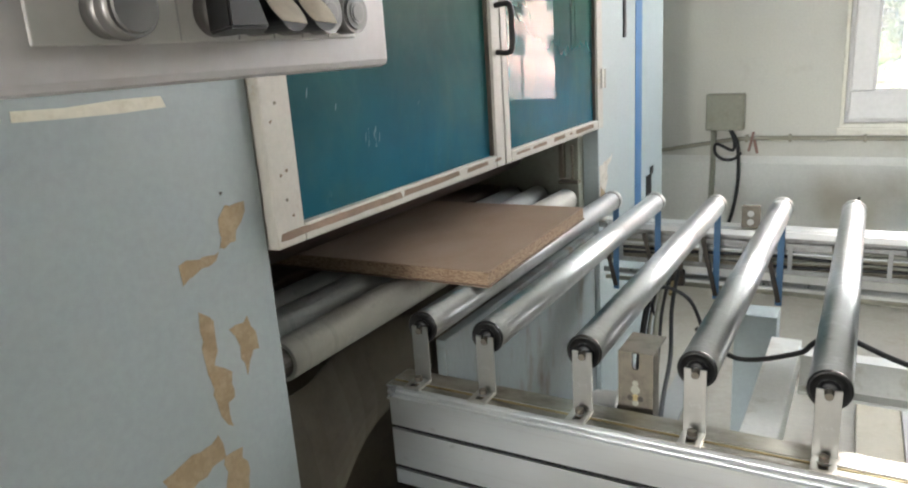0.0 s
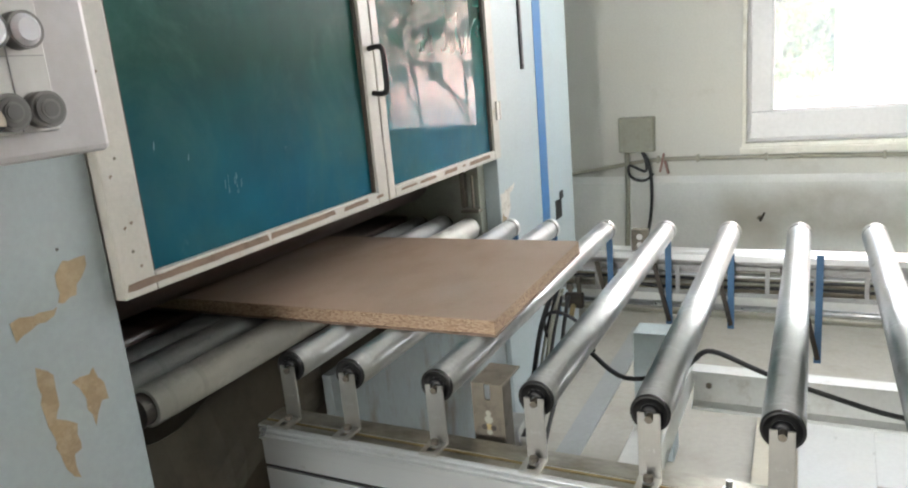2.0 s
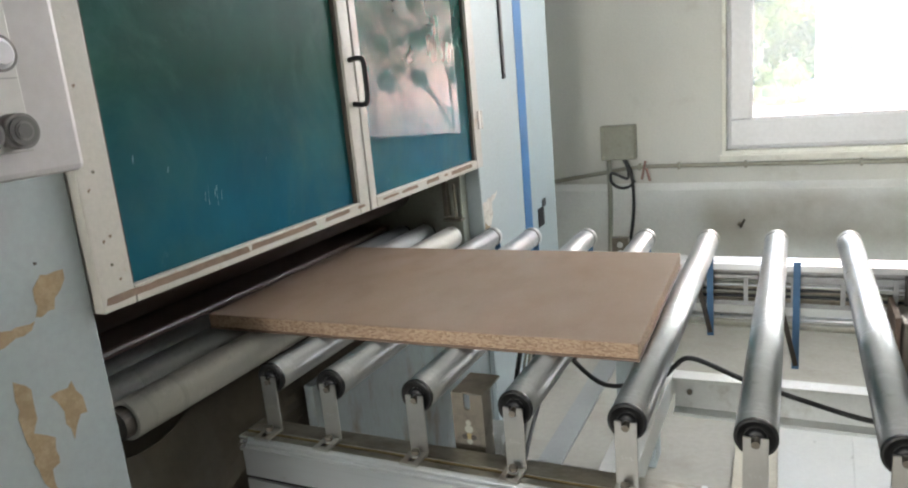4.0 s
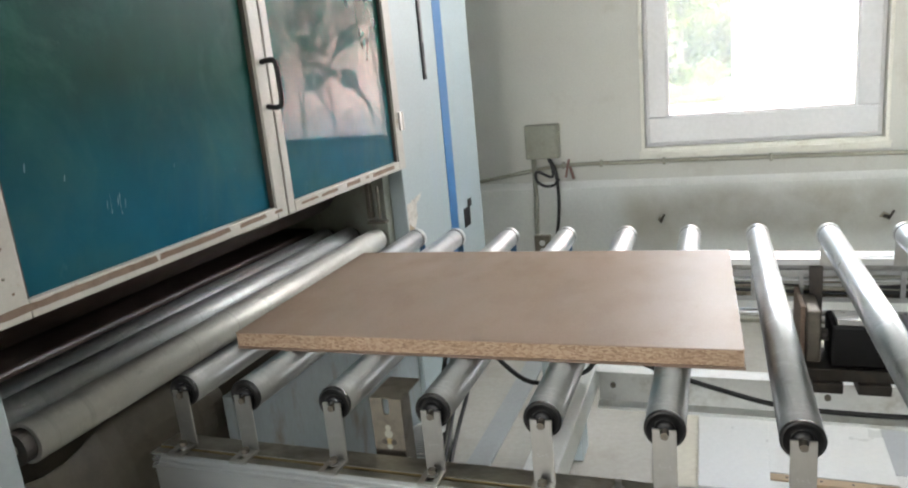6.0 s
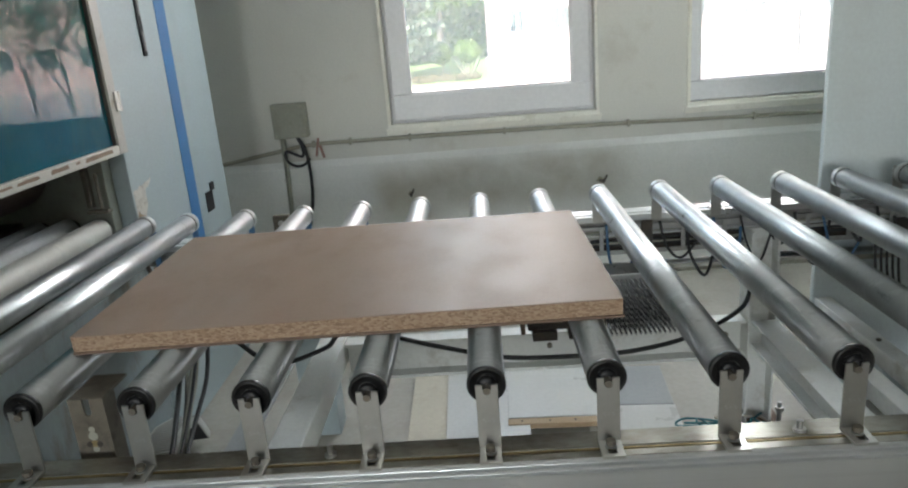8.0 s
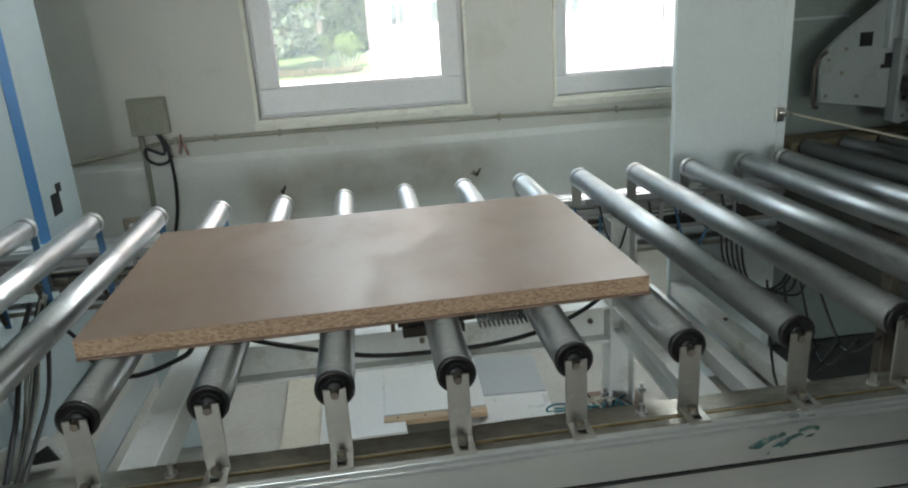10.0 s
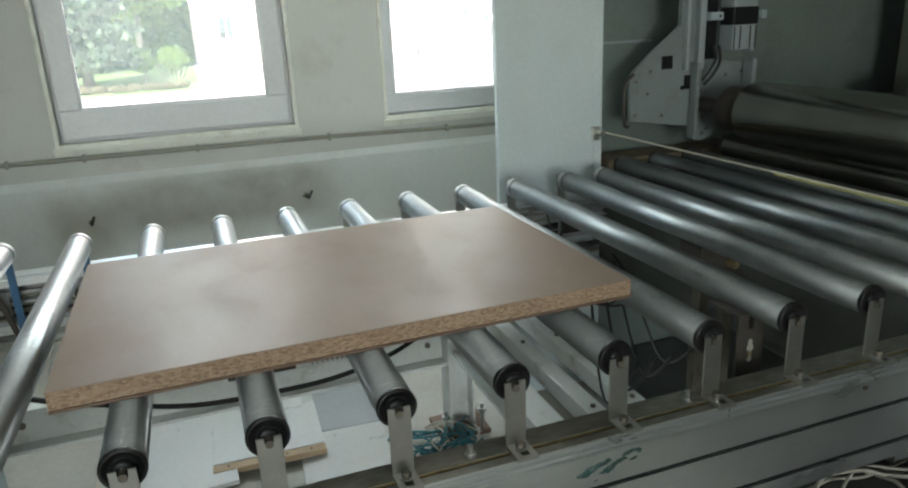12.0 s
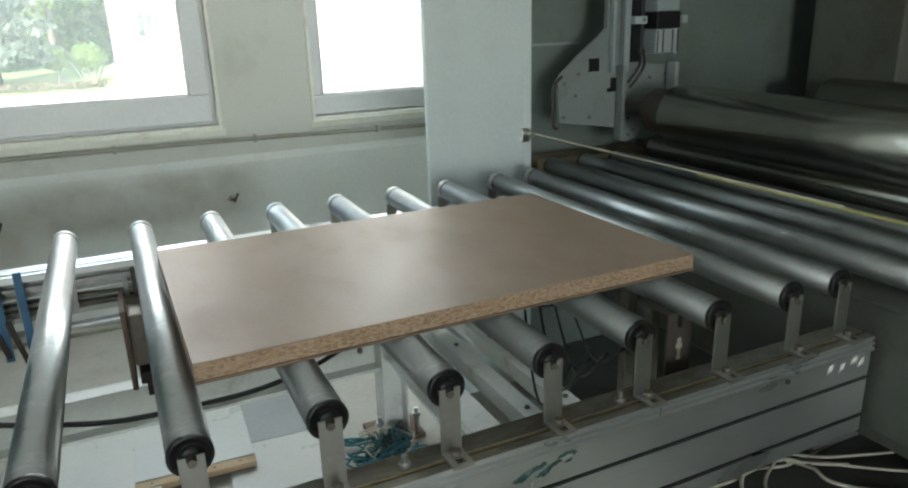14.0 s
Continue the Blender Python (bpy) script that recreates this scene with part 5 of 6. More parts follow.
# frame under the conveyor
def cross_frame(x, label):
    """Two H-section legs with foot plates and a beam between them."""
    ob = thing("cross_frame", x, 0.7, 0, label, "conveyor frame", "conveyor frames")
    for y in (0.02, 1.52 if x < 1 else 1.38):
        bm = B()
        top = 0.598 if y < 1 else 0.79
        if x < 1 and y > 1:
            box(bm, x - 0.18, x - 0.035, y - 0.06, y + 0.06, 0.0, 0.53, 0.004)
        elif x < 1:
            box(bm, x - 0.05, x + 0.05, y - 0.05, y + 0.05, 0.02, top, 0.004)
        else:
            box(bm, x - 0.05, x - 0.042, y - 0.05, y + 0.05, 0.02, top, 0.001)
            box(bm, x + 0.042, x + 0.05, y - 0.05, y + 0.05, 0.02, top, 0.001)
            box(bm, x - 0.042, x + 0.042, y + 0.005, y + 0.013, 0.02, top)
        # The left frame's far leg is blue-grey to paint its shade in.
        part("leg", bm, WHITEMACH if x > 1 or y < 1 else CABINET2, ob)
        if x < 1 and y > 1:
            continue
        bm = B()
        box(bm, x - 0.10, x + 0.10, y - 0.09, y + 0.09, 0.0, 0.018, 0.002)
        part("foot_plate", bm, RUST, ob, "rusty foot plate")
        for dx in (-0.075, 0.075):
            bm = B()
            cyl(bm, (x + dx, y - 0.06, 0.018), (x + dx, y - 0.06, 0.12), 0.008, 10)
            cyl(bm, (x + dx, y - 0.06, 0.085), (x + dx, y - 0.06, 0.10), 0.016, 6)
            part("levelling_bolt", bm, STEEL, ob)
    bm = B()
    if x < 1:
        box(bm, x - 0.05, x + 0.05, 0.0715, 1.458, 0.36, 0.46, 0.004)
    else:
        box(bm, x - 0.045, x + 0.045, 0.08, 1.32, 0.36, 0.37, 0.001)
        box(bm, x - 0.045, x + 0.045, 0.08, 1.32, 0.45, 0.46, 0.001)
        box(bm, x - 0.004, x + 0.004, 0.08, 1.32, 0.37, 0.45)
    part("cross_beam", bm, WHITEMACH, ob)
    return ob


cross_frame(0.235, "white painted H-beam frame under the conveyor")
cross_frame(1.83, "white painted H-beam frame with rusty foot plates")
ob = thing("long_stretcher", 1.0, 1.38, 0.3, "white painted channel beam between the conveyor legs", "beam")
bm = B()
box(bm, 0.287, 1.778, 1.400, 1.412, 0.30, 0.45, 0.001)
web = part("web", bm, WHITEMACH, ob)
for z in (0.30, 0.438):
    bm = B()
    box(bm, 0.287, 1.778, 1.345, 1.3995, z, z + 0.012, 0.001)
    part("flange", bm, WHITEMACH, ob)
for x in (0.34, 1.06, 1.72):
    part("bolt", cyl(B(), (x, 1.3995, 0.375), (x, 1.389, 0.375), 0.011, 6), DARKSTEEL, web)
for x in (1.985, 2.12):
    ob = thing("floor_beam", x, 0.7, 0.3, "pale grey steel beam running across under the conveyor", "beam")
    bm = B()
    box(bm, x - 0.03, x + 0.03, 0.07, 1.5, 0.40, 0.46, 0.003)
    part("beam", bm, WHITEMACH, ob)
    for y in (0.25, 0.62, 1.1):
        part("bolt", cyl(B(), (x, y, 0.4605), (x, y, 0.467), 0.008, 6), DARKSTEEL, ob)

# ---------------------------------------------------------------- the board that moves
BL, BW, BT = 1.085, 0.69, 0.039
board = thing("chipboard_panel", 0, 0, 1.0, "thick chipboard panel with a brown laminated face on the rollers", "board")
bm = B()
box(bm, -BL / 2, BL / 2, -BW / 2, BW / 2, 1.006, 1.0375, 0.0012)
core = part("core", bm, CHIP, board, "pale speckled chipboard core")
bm = B()
box(bm, -BL / 2 - 0.0008, BL / 2 + 0.0008, -BW / 2 - 0.0008, BW / 2 + 0.0008, 1.0376, 1.0398, 0.0008)
part("top_face", bm, LAMINATE, board, "brown laminate face with dull streaks and painted sheen")
bm = B()
box(bm, -BL / 2 - 0.001, BL / 2 + 0.003, -BW / 2 - 0.002, BW / 2 + 0.002, 1.0005, 1.0058, 0.0008)
part("backing_sheet", bm, BACKING, board, "thin brown backing sheet darkened for shade, slightly proud")

# ---------------------------------------------------------------- the second machine (right)
m2 = thing("press_machine", 2.9, 1.0, 0, "pale blue and grey machine with large drum and open side", "machine")
bm = B()
box(bm, 2.082, 2.502, 1.50, 1.525, 0.0, 2.75, 0.004)
part("side_column", bm, COLUMN, m2, "tall pale blue-grey sheet column")
bm = B()
box(bm, 2.5025, 2.538, 1.502, 1.60, 0.0, 2.75, 0.003)
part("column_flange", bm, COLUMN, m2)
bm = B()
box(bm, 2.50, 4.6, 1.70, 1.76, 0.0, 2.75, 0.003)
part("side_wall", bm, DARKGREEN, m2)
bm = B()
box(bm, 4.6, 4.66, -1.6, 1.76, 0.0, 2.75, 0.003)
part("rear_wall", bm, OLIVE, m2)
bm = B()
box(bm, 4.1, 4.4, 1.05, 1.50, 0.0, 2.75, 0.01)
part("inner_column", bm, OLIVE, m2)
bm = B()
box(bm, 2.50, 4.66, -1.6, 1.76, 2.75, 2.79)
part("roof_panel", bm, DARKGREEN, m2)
# side plate with a machined outline and holes
SY = 1.42
o = [(2.618, 1.146), (2.90, 1.107), (2.90, 1.06), (2.95, 1.04), (3.004, 1.056), (3.10, 1.20), (3.172, 1.288), (3.16, 1.342), (2.97, 1.366), (2.933, 1.40), (2.933, 2.3), (2.837, 2.3), (2.837, 1.50), (2.788, 1.463), (2.70, 1.40), (2.622, 1.336), (2.607, 1.312)]
bm = patch(B(), o, 0.02, lambda u, v, d: (u, SY + d, v))
bmesh.ops.bevel(bm, geom=list(bm.edges), offset=0.002, segments=1, affect="EDGES")
sp = part("side_plate", bm, PLATEGREY, m2, "grey steel side plate with bolts")
for x, z in ((2.635, 1.30), (2.635, 1.17), (2.70, 1.335), (2.69, 1.25), (2.76, 1.16), (2.91, 1.235), (2.935, 1.245), (2.91, 1.13), (2.93, 1.12), (2.955, 1.14), (2.93, 1.07), (2.98, 1.09), (2.96, 1.07), (2.905, 1.30), (2.925, 1.33), (3.06, 1.30), (3.14, 1.31), (2.85, 1.42)):
    part("bolt", cyl(B(), (x, SY - 0.006, z), (x, SY - 0.0005, z), 0.0065, 6), DARKSTEEL, sp)
for q in ((2.751, 2.80, 1.34, 1.39), (2.845, 2.90, 1.255, 1.27), (2.86, 2.895, 1.27, 1.31), (2.94, 3.00, 1.367, 2.3)):
    bm = B()
    box(bm, q[0], q[1], SY - 0.004, SY - 0.0005, q[2], q[3])
    part("slot_opening", bm, BLACK, sp)
for q in ((2.845, 2.858), (2.90, 2.93)):
    bm = B()
    box(bm, q[0], q[1], SY - 0.03, SY - 0.0005, 1.33, 2.3, 0.003)
    part("guide_strip", bm, CABINET, sp)
bm = B()
box(bm, 2.925, 2.985, SY - 0.06, SY - 0.031, 1.515, 1.545, 0.002)
tab = part("sensor_tab", bm, CABINET2, sp, "white perforated sensor tab")
part("tab_hole", cyl(B(), (2.968, SY - 0.0605, 1.53), (2.968, SY - 0.0615, 1.53), 0.006, 10), DARK, tab)
bm = B()
box(bm, 2.884, 2.90, SY - 0.05, SY - 0.0065, 1.06, 1.36, 0.002)
part("hole_strip", bm, PLATEGREY, sp)
bm = tube(B(), [(2.60, SY - 0.01, 1.13), (2.575, SY - 0.02, 1.15), (2.575, SY - 0.02, 1.29), (2.62, SY - 0.01, 1.33)], 0.007, 8)
part("linkage", bm, DARK, m2, smooth=True)
bm = B()
box(bm, 3.008, 3.12, 1.33, 1.41, 1.40, 1.495, 0.006)
box(bm, 3.008, 3.12, 1.33, 1.41, 1.56, 2.2, 0.006)
cy = part("pneumatic_cylinder", bm, CABINET, m2, "pale aluminium pneumatic cylinder")
for x in (3.012, 3.04, 3.088, 3.114):
    bm = B()
    box(bm, x, x + 0.004, 1.3265, 1.3295, 1.405, 1.49)
    part("groove", bm, DARK, cy)
bm = B()
box(bm, 3.005, 3.123, 1.325, 1.405, 1.4955, 1.5595, 0.004)
part("cylinder_clamp", bm, BLACK, m2)
bm = B()
box(bm, 3.128, 3.145, 1.36, 1.405, 1.39, 2.2, 0.003)
box(bm, 3.135, 3.155, 1.35, 1.405, 1.25, 1.36, 0.003)
part("side_strap", bm, CABINET, m2)
bm = B()
box(bm, 3.455, 3.485, 1.675, 1.699, 1.505, 1.54, 0.002)
part("wall_tab", bm, CABINET2, m2)
part("hose", tube(B(), [(2.985, 1.38, 1.42), (2.98, 1.36, 1.36), (2.95, 1.36, 1.31), (2.925, 1.38, 1.27)], 0.006), CABLE, m2, smooth=True)
part("hose", tube(B(), [(2.965, 1.38, 1.42), (2.96, 1.36, 1.37), (2.935, 1.36, 1.33), (2.915, 1.38, 1.29)], 0.005), CABLE, m2, smooth=True)
bm = B()
box(bm, 2.62, 2.89, 1.685, 1.6995, 1.435, 1.445)
part("ledge", bm, CABINET, m2)
ob = thing("press_drum", 2.93, 0.3, 1.235, "large polished steel drum of the press machine", "drum")
part("tube", cyl(B(), (2.93, -1.5, 1.193), (2.93, 1.09, 1.193), 0.108, 64), DRUM, ob, smooth=True)
part("end_collar", cyl(B(), (2.93, 1.0905, 1.193), (2.93, 1.21, 1.193), 0.086, 32), COLLAR, ob, "greasy brown end collar", True)
part("axle", cyl(B(), (2.93, 1.2105, 1.193), (2.93, 1.40, 1.193), 0.03, 20), DARK, ob)
ob = thing("lower_drum", 2.93, 0.3, 1.08, "polished lower drum under the large drum", "drum")
part("tube", cyl(B(), (3.02, -1.5, 1.03), (3.02, 1.3, 1.03), 0.055, 48), DRUM, ob, smooth=True)
part("end_collar", cyl(B(), (3.02, 1.3005, 1.03), (3.02, 1.34, 1.03), 0.040, 28), COLLAR, ob, smooth=True)
part("axle", cyl(B(), (3.02, 1.3405, 1.03), (3.02, 1.42, 1.03), 0.018, 16), DARK, ob)
ob = thing("far_drum", 3.45, 0.3, 1.25, "dark drum deeper inside the press machine", "drum")
part("tube", cyl(B(), (3.9, -1.5, 1.15), (3.9, 1.2, 1.15), 0.11, 48), DRUM, ob, smooth=True)
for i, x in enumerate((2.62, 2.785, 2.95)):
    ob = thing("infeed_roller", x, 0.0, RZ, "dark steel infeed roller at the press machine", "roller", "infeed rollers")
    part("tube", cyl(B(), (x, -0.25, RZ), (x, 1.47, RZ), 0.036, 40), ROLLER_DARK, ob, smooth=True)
    part("end_ring", cyl(B(), (x, 1.4705, RZ), (x, 1.485, RZ), 0.033, 32), DARK, ob)
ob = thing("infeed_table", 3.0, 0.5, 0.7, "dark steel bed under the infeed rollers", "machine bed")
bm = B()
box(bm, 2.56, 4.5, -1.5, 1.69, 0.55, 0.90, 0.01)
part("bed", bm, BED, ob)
# Plate added to paint the floor's shade under and before the press.
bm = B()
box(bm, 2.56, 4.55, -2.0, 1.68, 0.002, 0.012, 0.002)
part("drip_tray", bm, BED, ob, "dark plate added for the shaded floor under the press")
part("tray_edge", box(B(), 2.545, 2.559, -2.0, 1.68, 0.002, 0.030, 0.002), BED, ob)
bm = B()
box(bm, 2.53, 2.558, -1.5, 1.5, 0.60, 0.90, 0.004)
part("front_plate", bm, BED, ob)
ob = thing("dirty_ledge", 2.8, 1.5, 0.9, "ledge thick with brown dust beside the drum", "ledge")
part("ledge", box(B(), 2.57, 3.15, 1.50, 1.66, 0.905, 0.985, 0.006), surface("brown_dust", (0.16, 0.125, 0.075), 0.85, dirt=(0.09, 0.07, 0.045), big=7, fine=70, vary=0.25, relief=0.4), ob)
# pull cord
ob = thing("pull_cord", 2.47, 1.49, 1.1, "pale emergency pull cord stretched across the infeed", "cord")
part("cord", tube(B(), [(2.53, 1.46, 1.108), (2.56, 1.2, 1.10), (2.62, 0.7, 1.085), (2.68, 0.2, 1.07)], 0.004), ROPE, ob, smooth=True)
part("cord_sleeve", tube(B(), [(2.625, 0.66, 1.078), (2.66, 0.36, 1.07), (2.72, -0.2, 1.055)], 0.005), ROPEY, ob, "yellow sleeve")
bm = B()
box(bm, 2.485, 2.52, 1.485, 1.499, 1.075, 1.13, 0.003)
cyl(bm, (2.515, 1.485, 1.108), (2.515, 1.455, 1.108), 0.011, 12)
part("eye_plate", bm, STEEL, ob)


# ---------------------------------------------------------------- things under the conveyor
def mount_plate(x, y, z0, z1, label, steel):
    """A folded channel: drilled front with a U notch, deep top flange and one side web."""
    ob = thing("motor_plate", x, y, z0, label, "mounting plate", "mounting plates")
    w = 0.034
    bm = patch(B(), [(x - w, z0), (x + w, z0), (x + w, z1), (x + 0.007, z1), (x + 0.007, z1 - 0.03), (x + 0.004, z1 - 0.036), (x - 0.004, z1 - 0.036), (x - 0.007, z1 - 0.03), (x - 0.007, z1), (x - w, z1)], 0.005, lambda u, v, d: (u, y + d, v))
    pl = part("plate", bm, steel, ob)
    bm = B()
    box(bm, x - w, x + w, y + 0.0055, y + 0.10, z1 - 0.005, z1, 0.001)
    part("flange", bm, steel, ob)
    bm = B()
    box(bm, x + w - 0.005, x + w, y + 0.0055, y + 0.045, z0, z1 - 0.0055, 0.001)
    part("side_web", bm, steel, ob)
    part("tab", box(B(), x - 0.02, x + 0.02, 0.0385, y - 0.0005, z0 + 0.005, z0 + 0.02, 0.001), steel, ob)
    for dz, r, m in ((0.064, 0.006, BOXGREY), (0.078, 0.009, BOXGREY), (0.094, 0.007, BRASS), (0.106, 0.006, BOXGREY)):
        part("keyhole", cyl(B(), (x, y - 0.0012, z1 - dz), (x, y - 0.0002, z1 - dz), r, 16), m, pl, "pale keyhole opening")
    for dx in (-0.010, 0.010):
        part("keyhole_edge", cyl(B(), (x + dx, y - 0.0016, z1 - 0.095), (x + dx, y - 0.0013, z1 - 0.095), 0.006, 10), DARK, pl)
    return ob


mount_plate(0.084, 0.062, 0.78, 0.957, "drilled steel motor plate inside the rail", DARKSTEEL)
mount_plate(2.056, 0.10, 0.78, 0.945, "drilled dark steel motor plate inside the rail", DARK)

ob = thing("cable_chain", -0.15, 0.8, 0.4, "pale grey cable chain with ladder links under the rollers", "cable chain")
run = [Vector(p) for p in ((-0.16, 0.70, 0.36), (-0.24, 0.85, 0.33), (-0.315, 1.02, 0.275), (-0.365, 1.20, 0.22), (-0.395, 1.38, 0.15), (-0.40, 1.46, 0.03))]
side = Vector((0.98, 0.18, 0.0)).normalized()
for s in range(len(run) - 1):
    count = max(2, round((run[s + 1] - run[s]).length / 0.032))
    for k in range(count):
        p = run[s].lerp(run[s + 1], (k + 0.5) / count)
        d = (run[s + 1] - run[s]).normalized()
        up = side.cross(d).normalized()
        m = Matrix((side, d, up)).transposed().to_4x4()
        m.translation = p
        bm = B()
        box(bm, -0.053, -0.046, -0.0155, 0.0155, -0.017, 0.017, 0.002)
        box(bm, 0.046, 0.053, -0.0155, 0.0155, -0.017, 0.017, 0.002)
        box(bm, -0.046, 0.046, -0.006, 0.006, 0.011, 0.017)
        bm.transform(m)
        link = part("link", bm, LINK, ob)
        bm = B()
        box(bm, -0.0455, 0.0455, -0.014, 0.014, -0.016, -0.010)
        bm.transform(m)
        part("inner_cable", bm, CABLE, link, "dark cables lying in the chain")
ob = thing("cable_bundle", -0.05, 0.8, 0.6, "bundle of black and grey cables hanging under the rollers", "cables")
rnd = random.Random(8)
for k in range(8):
    dx, dy = rnd.uniform(-0.035, 0.035), rnd.uniform(-0.05, 0.05)
    pts = [(-0.10 + dx, 1.10 + dy, 0.80), (-0.11 + dx * 1.3, 1.02 + dy, 0.70), (-0.09 + dx * 1.6, 0.88 + dy, 0.62 - 0.01 * k), (-0.05 + dx, 0.72 + dy, 0.55), (-0.01 + dx * 0.7, 0.55 + dy, 0.52), (0.0 + dx, 0.42 + dy, 0.45)]
    part("cable", tube(B(), pts, rnd.uniform(0.004, 0.008)), CABLE if k % 3 else BOXGREY, ob, smooth=True)
part("cable", tube(B(), [(-0.13, 1.02, 0.66), (-0.13, 1.0, 0.74), (-0.08, 0.99, 0.77), (-0.01, 1.0, 0.73), (0.02, 1.05, 0.62)], 0.006), CABLE, ob, smooth=True)
ob = thing("sagging_cable", 1.0, 1.2, 0.5, "black cable sagging across under the conveyor", "cable")
part("cable", tube(B(), [(0.0, 1.05, 0.62), (0.134, 1.0, 0.557), (0.30, 1.0, 0.60), (0.344, 1.0, 0.64), (0.40, 1.0, 0.676), (0.545, 1.0, 0.622), (0.70, 1.0, 0.575), (0.886, 1.0, 0.53), (1.10, 1.0, 0.52), (1.30, 1.0, 0.527), (1.50, 1.05, 0.545), (1.70, 1.2, 0.56), (1.78, 1.33, 0.58)], 0.008), CABLE, ob, smooth=True)

# drive with heat sink under the far rail
ob = thing("drive_motor", 1.2, 1.25, 0.50, "black drive motor with a finned grey heat sink under the rail", "motor")
bm = B()
box(bm, 1.035, 1.235, 1.19, 1.34, 0.575, 0.715, 0.012)
part("housing", bm, BLACK, ob)
bm = B()
for k in range(4):
    box(bm, 1.05, 1.215, 1.19 + 0.03 * k, 1.208 + 0.03 * k, 0.7155, 0.735 - 0.003 * k, 0.002)
part("cover", bm, CAP, ob, "ribbed bright metal cover")
bm = B()
box(bm, 0.965, 1.005, 1.17, 1.34, 0.60, 0.765, 0.006)
part("end_bracket", bm, DARKSTEEL, ob)
bm = B()
box(bm, 0.945, 0.960, 1.16, 1.36, 0.53, 0.785, 0.003)
part("mounting_flange", bm, RUST, ob)
part("shaft", cyl(B(), (1.0055, 1.26, 0.66), (1.0345, 1.26, 0.66), 0.02, 16), DARK, ob)
bm = B()
box(bm, 0.97, 1.24, 1.18, 1.36, 0.535, 0.574, 0.003)
box(bm, 0.985, 1.07, 1.165, 1.30, 0.50, 0.5345, 0.003)
box(bm, 1.11, 1.20, 1.165, 1.30, 0.50, 0.5345, 0.003)
part("base_plate", bm, DARK, ob)
bm = B()
box(bm, 1.245, 1.49, 1.225, 1.34, 0.515, 0.705, 0.003)
hs = part("heat_sink", bm, CAP, ob, "pale metal heat sink block")
fin_me = None
for k in range(15):
    for j in range(9):
        x, z = 1.248 + 0.0162 * k, 0.52 + 0.0200 * j
        if fin_me is None:
            bm = B()
            box(bm, x, x + 0.0055, 1.13, 1.2245, z, z + 0.008)
            first_fin = part("fin", bm, SHEETGREY, hs)
            fin_me = first_fin.data
        else:
            f = new("fin", fin_me)
            f.parent = hs
            f.location = (0.0162 * k, 0, 0.0200 * j)
ob = thing("motor_hanger", 1.2, 1.38, 0.6, "dark steel hanger holding the motor to the rail", "bracket")
for x in (0.99, 1.40):
    bm = B()
    box(bm, x, x + 0.04, 1.362, 1.37, 0.56, 0.8515, 0.002)
    part("strap", bm, DARK, ob)

# offcuts and boards on the floor
def lying_board(x, y, z, w, d, h, turn, material, label, name="offcut_board"):
    ob = thing(name, x, y, z, label, "board", "boards on the floor")
    bm = B()
    box(bm, x - w / 2, x + w / 2, y - d / 2, y + d / 2, z, z + h, 0.002)
    bmesh.ops.rotate(bm, cent=(x, y, z), matrix=Matrix.Rotation(radians(turn), 3, "Z"), verts=bm.verts)
    part("board", bm, material, ob)
    return ob


lying_board(0.62, 1.62, 0.0, 0.28, 0.64, 0.024, 1, CREAM, "cream-faced board lying on the floor")
lying_board(0.80, 1.62, 0.025, 0.33, 0.62, 0.018, 1, PANELWHITE, "white melamine offcut lying on a board")
lying_board(1.10, 1.685, 0.025, 0.41, 0.51, 0.022, -2, PANELWHITE, "white melamine offcut with a wooden edge")
strip = lying_board(1.09, 1.402, 0.025, 0.41, 0.044, 0.0225, -2, PINE, "strip of raw wood with screw holes beside the offcut", "wood_strip")
for dx in (-0.15, -0.04, 0.06, 0.15):
    part("screw_hole", cyl(B(), (1.09 + dx, 1.402 - dx * 0.035, 0.0476), (1.09 + dx, 1.402 - dx * 0.035, 0.0482), 0.005, 10), DARK, strip)
lying_board(1.40, 1.71, 0.0, 0.36, 0.34, 0.018, -4, SHEETGREY, "grey laminate sheet lying on the floor")
lying_board(1.38, 1.37, 0.0, 0.36, 0.34, 0.016, -4, PANELWHITE, "white melamine offcut lying on the floor")
lying_board(-0.21, 1.9, 0.0, 0.10, 1.9, 0.012, 0, SHEETGREY, "flat grey steel cover strip on the floor", "floor_strip")

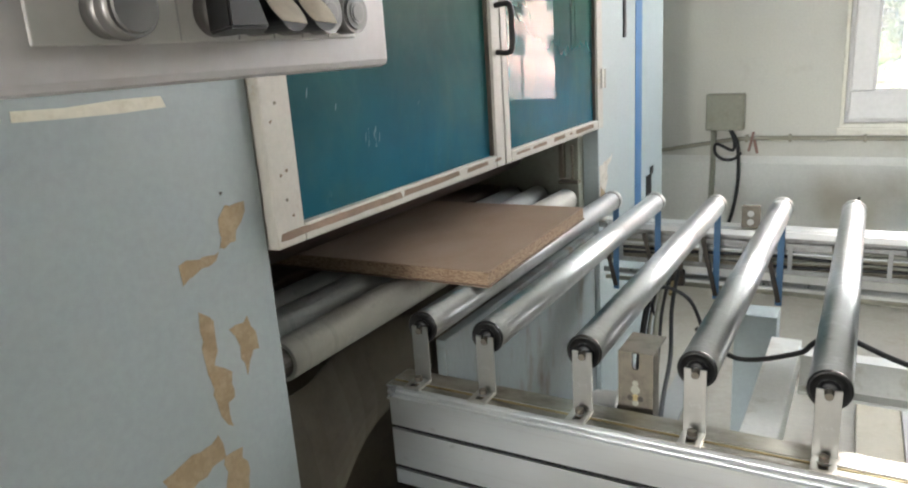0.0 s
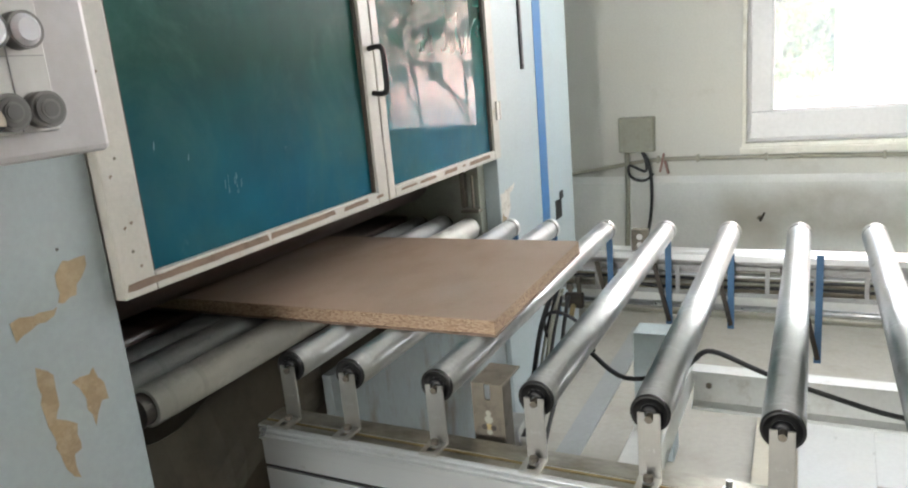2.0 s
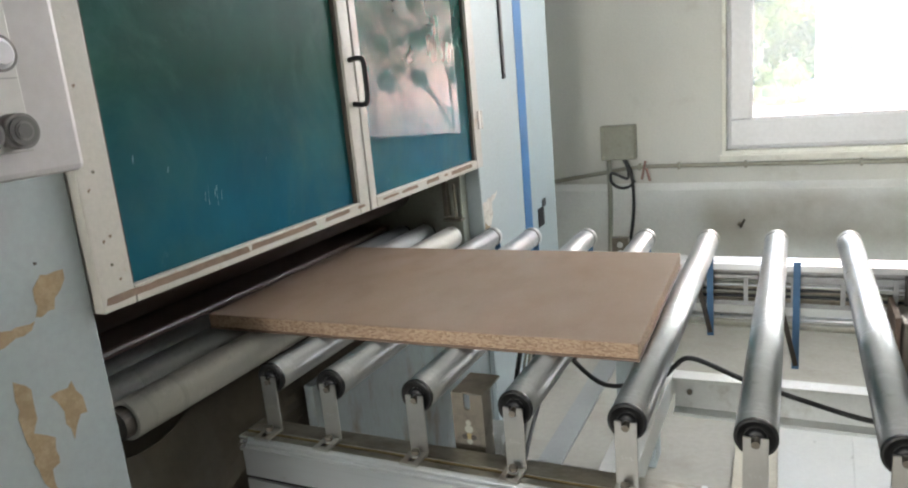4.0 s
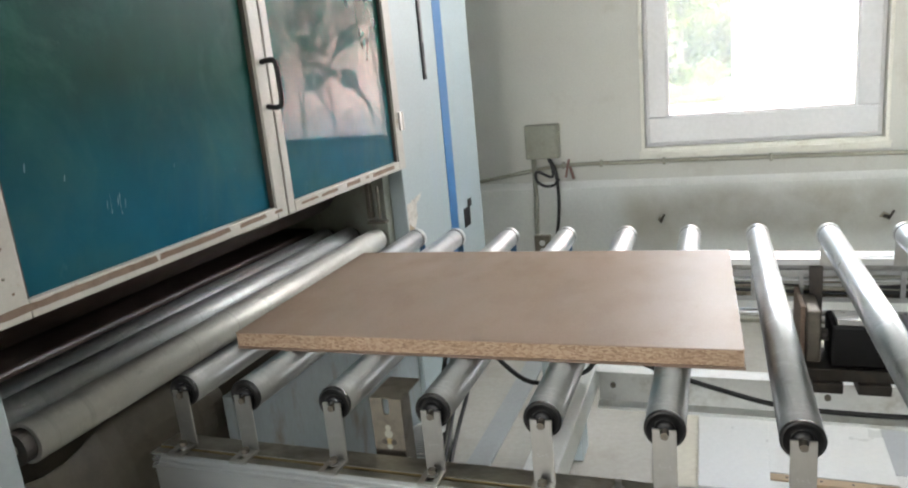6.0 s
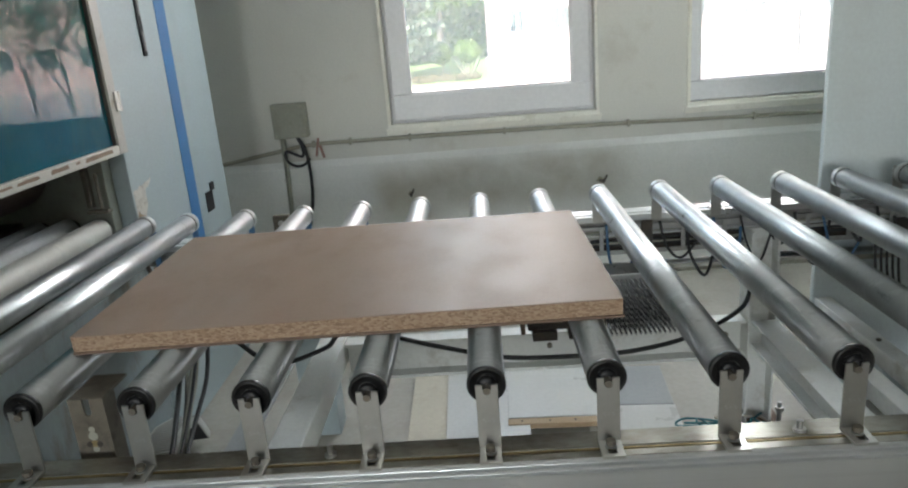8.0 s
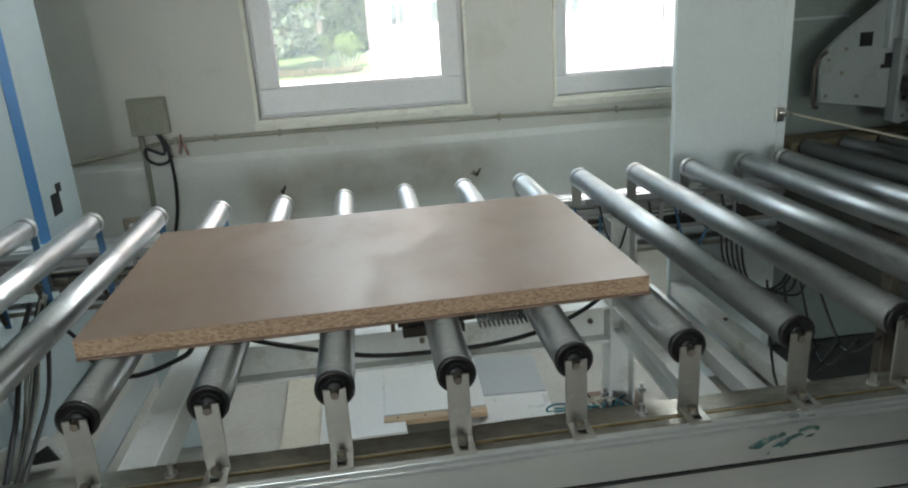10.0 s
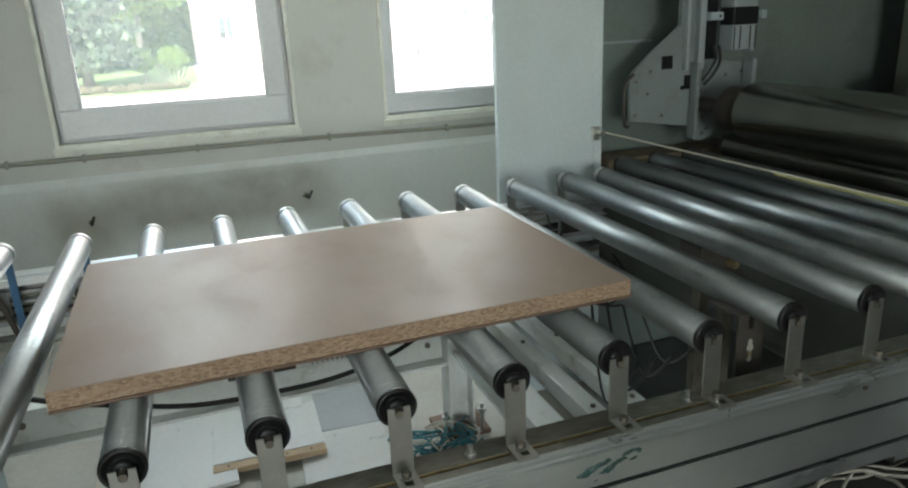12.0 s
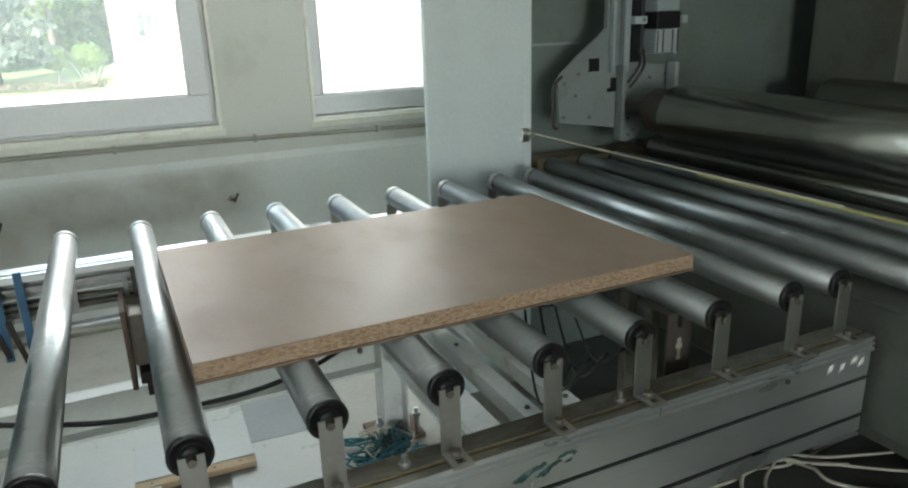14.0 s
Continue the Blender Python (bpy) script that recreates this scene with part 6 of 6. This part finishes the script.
ob = thing("wire_tangle", 1.75, 1.2, 0, "tangled heap of teal wires on the floor", "wires")
rnd = random.Random(11)
for k in range(14):
    cx, cy = 1.72 + rnd.uniform(-0.08, 0.10), 1.22 + rnd.uniform(-0.12, 0.1)
    pts = [(cx + rnd.uniform(-0.16, 0.16), cy + rnd.uniform(-0.12, 0.12), 0.01 + rnd.uniform(0, 0.07)) for _ in range(6)]
    part("wire", tube(B(), pts, 0.004, 5), TEAL if k % 4 else CABLEW, ob, smooth=True)
ob = thing("floor_cables", 2.95, 0.45, 0, "cream and grey cables looping over the floor", "cables")
loops = [
    [(2.60, 0.52, 0.02), (2.724, 0.50, 0.03), (2.848, 0.511, 0.03), (2.93, 0.47, 0.04), (3.02, 0.48, 0.03), (3.2, 0.5, 0.02)],
    [(2.70, 0.36, 0.02), (2.723, 0.454, 0.03), (2.80, 0.50, 0.06), (2.931, 0.467, 0.07), (3.0, 0.44, 0.05), (3.15, 0.38, 0.03)],
    [(2.75, 0.30, 0.02), (2.793, 0.417, 0.03), (2.87, 0.47, 0.05), (2.97, 0.49, 0.06), (3.115, 0.433, 0.04), (3.356, 0.356, 0.03)],
    [(3.0, 0.47, 0.03), (3.0, 0.40, 0.05), (2.999, 0.343, 0.04), (3.07, 0.269, 0.03), (3.2, 0.2, 0.02)],
    [(2.95, 0.47, 0.05), (3.03, 0.461, 0.04), (3.15, 0.37, 0.03), (3.287, 0.266, 0.03), (3.5, 0.15, 0.02)],
    [(2.98, 0.50, 0.05), (2.99, 0.56, 0.12), (3.0, 0.60, 0.30), (3.0, 0.62, 0.549)],
]
for k, pts in enumerate(loops):
    part("cable", tube(B(), pts, 0.007 if k % 2 else 0.0055, 8), CABLEW, ob, smooth=True)
ob = thing("floor_profile", 3.2, 0.37, 0, "short dull aluminium profile lying beside the cables", "profile")
bm = B()
box(bm, 3.12, 3.5, 0.50, 0.56, 0.013, 0.075, 0.004)
part("profile", bm, DULLALU, ob)
# valve block under rollers near the second machine
ob = thing("valve_block", 2.39, 0.65, 0.0, "oily brass and steel valve block on a post", "valve")
bm = B()
box(bm, 2.30, 2.44, 0.57, 0.67, 0.81, 0.918, 0.005)
part("block", bm, DARK, ob)
for x in (2.325, 2.42):
    bm = B()
    box(bm, x, x + 0.035, 0.60, 0.635, 0.0, 0.809, 0.003)
    part("post", bm, DARKSTEEL, ob)
for x, r, h2 in ((2.338, 0.012, 0.042), (2.358, 0.009, 0.030), (2.376, 0.011, 0.034), (2.394, 0.010, 0.026)):
    part("fitting", cyl(B(), (x, 0.61, 0.9182), (x, 0.61, 0.918 + h2), r, 12, r * 0.8), BRASS, ob)
part("fitting", cyl(B(), (2.40, 0.5695, 0.86), (2.40, 0.54, 0.86), 0.012, 12), BRASS, ob)
ob = thing("hose_loops", 2.35, 1.3, 0.5, "loops of thin black hoses hanging by the far rail", "hoses")
for k in range(5):
    pts = [(2.20 + 0.02 * k, 1.32, 0.74), (2.21 + 0.025 * k, 1.30, 0.60 - 0.02 * k), (2.30 + 0.05 * k, 1.28, 0.50 - 0.015 * k), (2.42 + 0.03 * k, 1.30, 0.47 + 0.02 * k), (2.50, 1.34, 0.52 + 0.03 * k)]
    part("hose", tube(B(), pts, 0.0045, 6), CABLE, ob, smooth=True)
ob = thing("bucket", 2.28, 0.95, 0, "small grey plastic bucket on the floor", "bucket")
bm = cyl(B(), (2.30, 0.95, 0.0), (2.30, 0.95, 0.2), 0.09, 28, 0.11)
part("body", bm, SHEETGREY, ob, smooth=True)
ob = thing("thin_wires", 2.1, 0.6, 0.4, "thin wires hanging under the rollers", "wires")
for k in range(4):
    part("wire", tube(B(), [(1.88 + 0.05 * k, 0.25, 0.80), (1.95 + 0.06 * k, 0.5, 0.55 + 0.03 * k), (2.05 + 0.05 * k, 0.75, 0.75)], 0.004, 5), CABLE, ob, smooth=True)
ob = thing("wall_socket", -0.42, 1.38, 0.87, "small dark socket box on the far rail", "socket")
bm = B()
box(bm, 0.075, 0.135, 1.395, 1.42, 0.8735, 0.955, 0.002)
part("box", bm, DARKSTEEL, ob)
for dz in (0.022, 0.052):
    part("outlet", cyl(B(), (0.105, 1.3945, 0.875 + dz), (0.105, 1.392, 0.875 + dz), 0.011, 14), WHITEINK, ob)


# ---------------------------------------------------------------- movement
def motions():
    rows = []
    for k in range(15):
        t = float(k)
        x = -0.850 + 0.1756 * t
        y = 0.531 - 0.0012 * t
        turn = 1.5 - 0.06 * t
        rows.append((t, pose(x, y, 1.0, 0, 0, turn)))
    walk(board, rows)


motions()
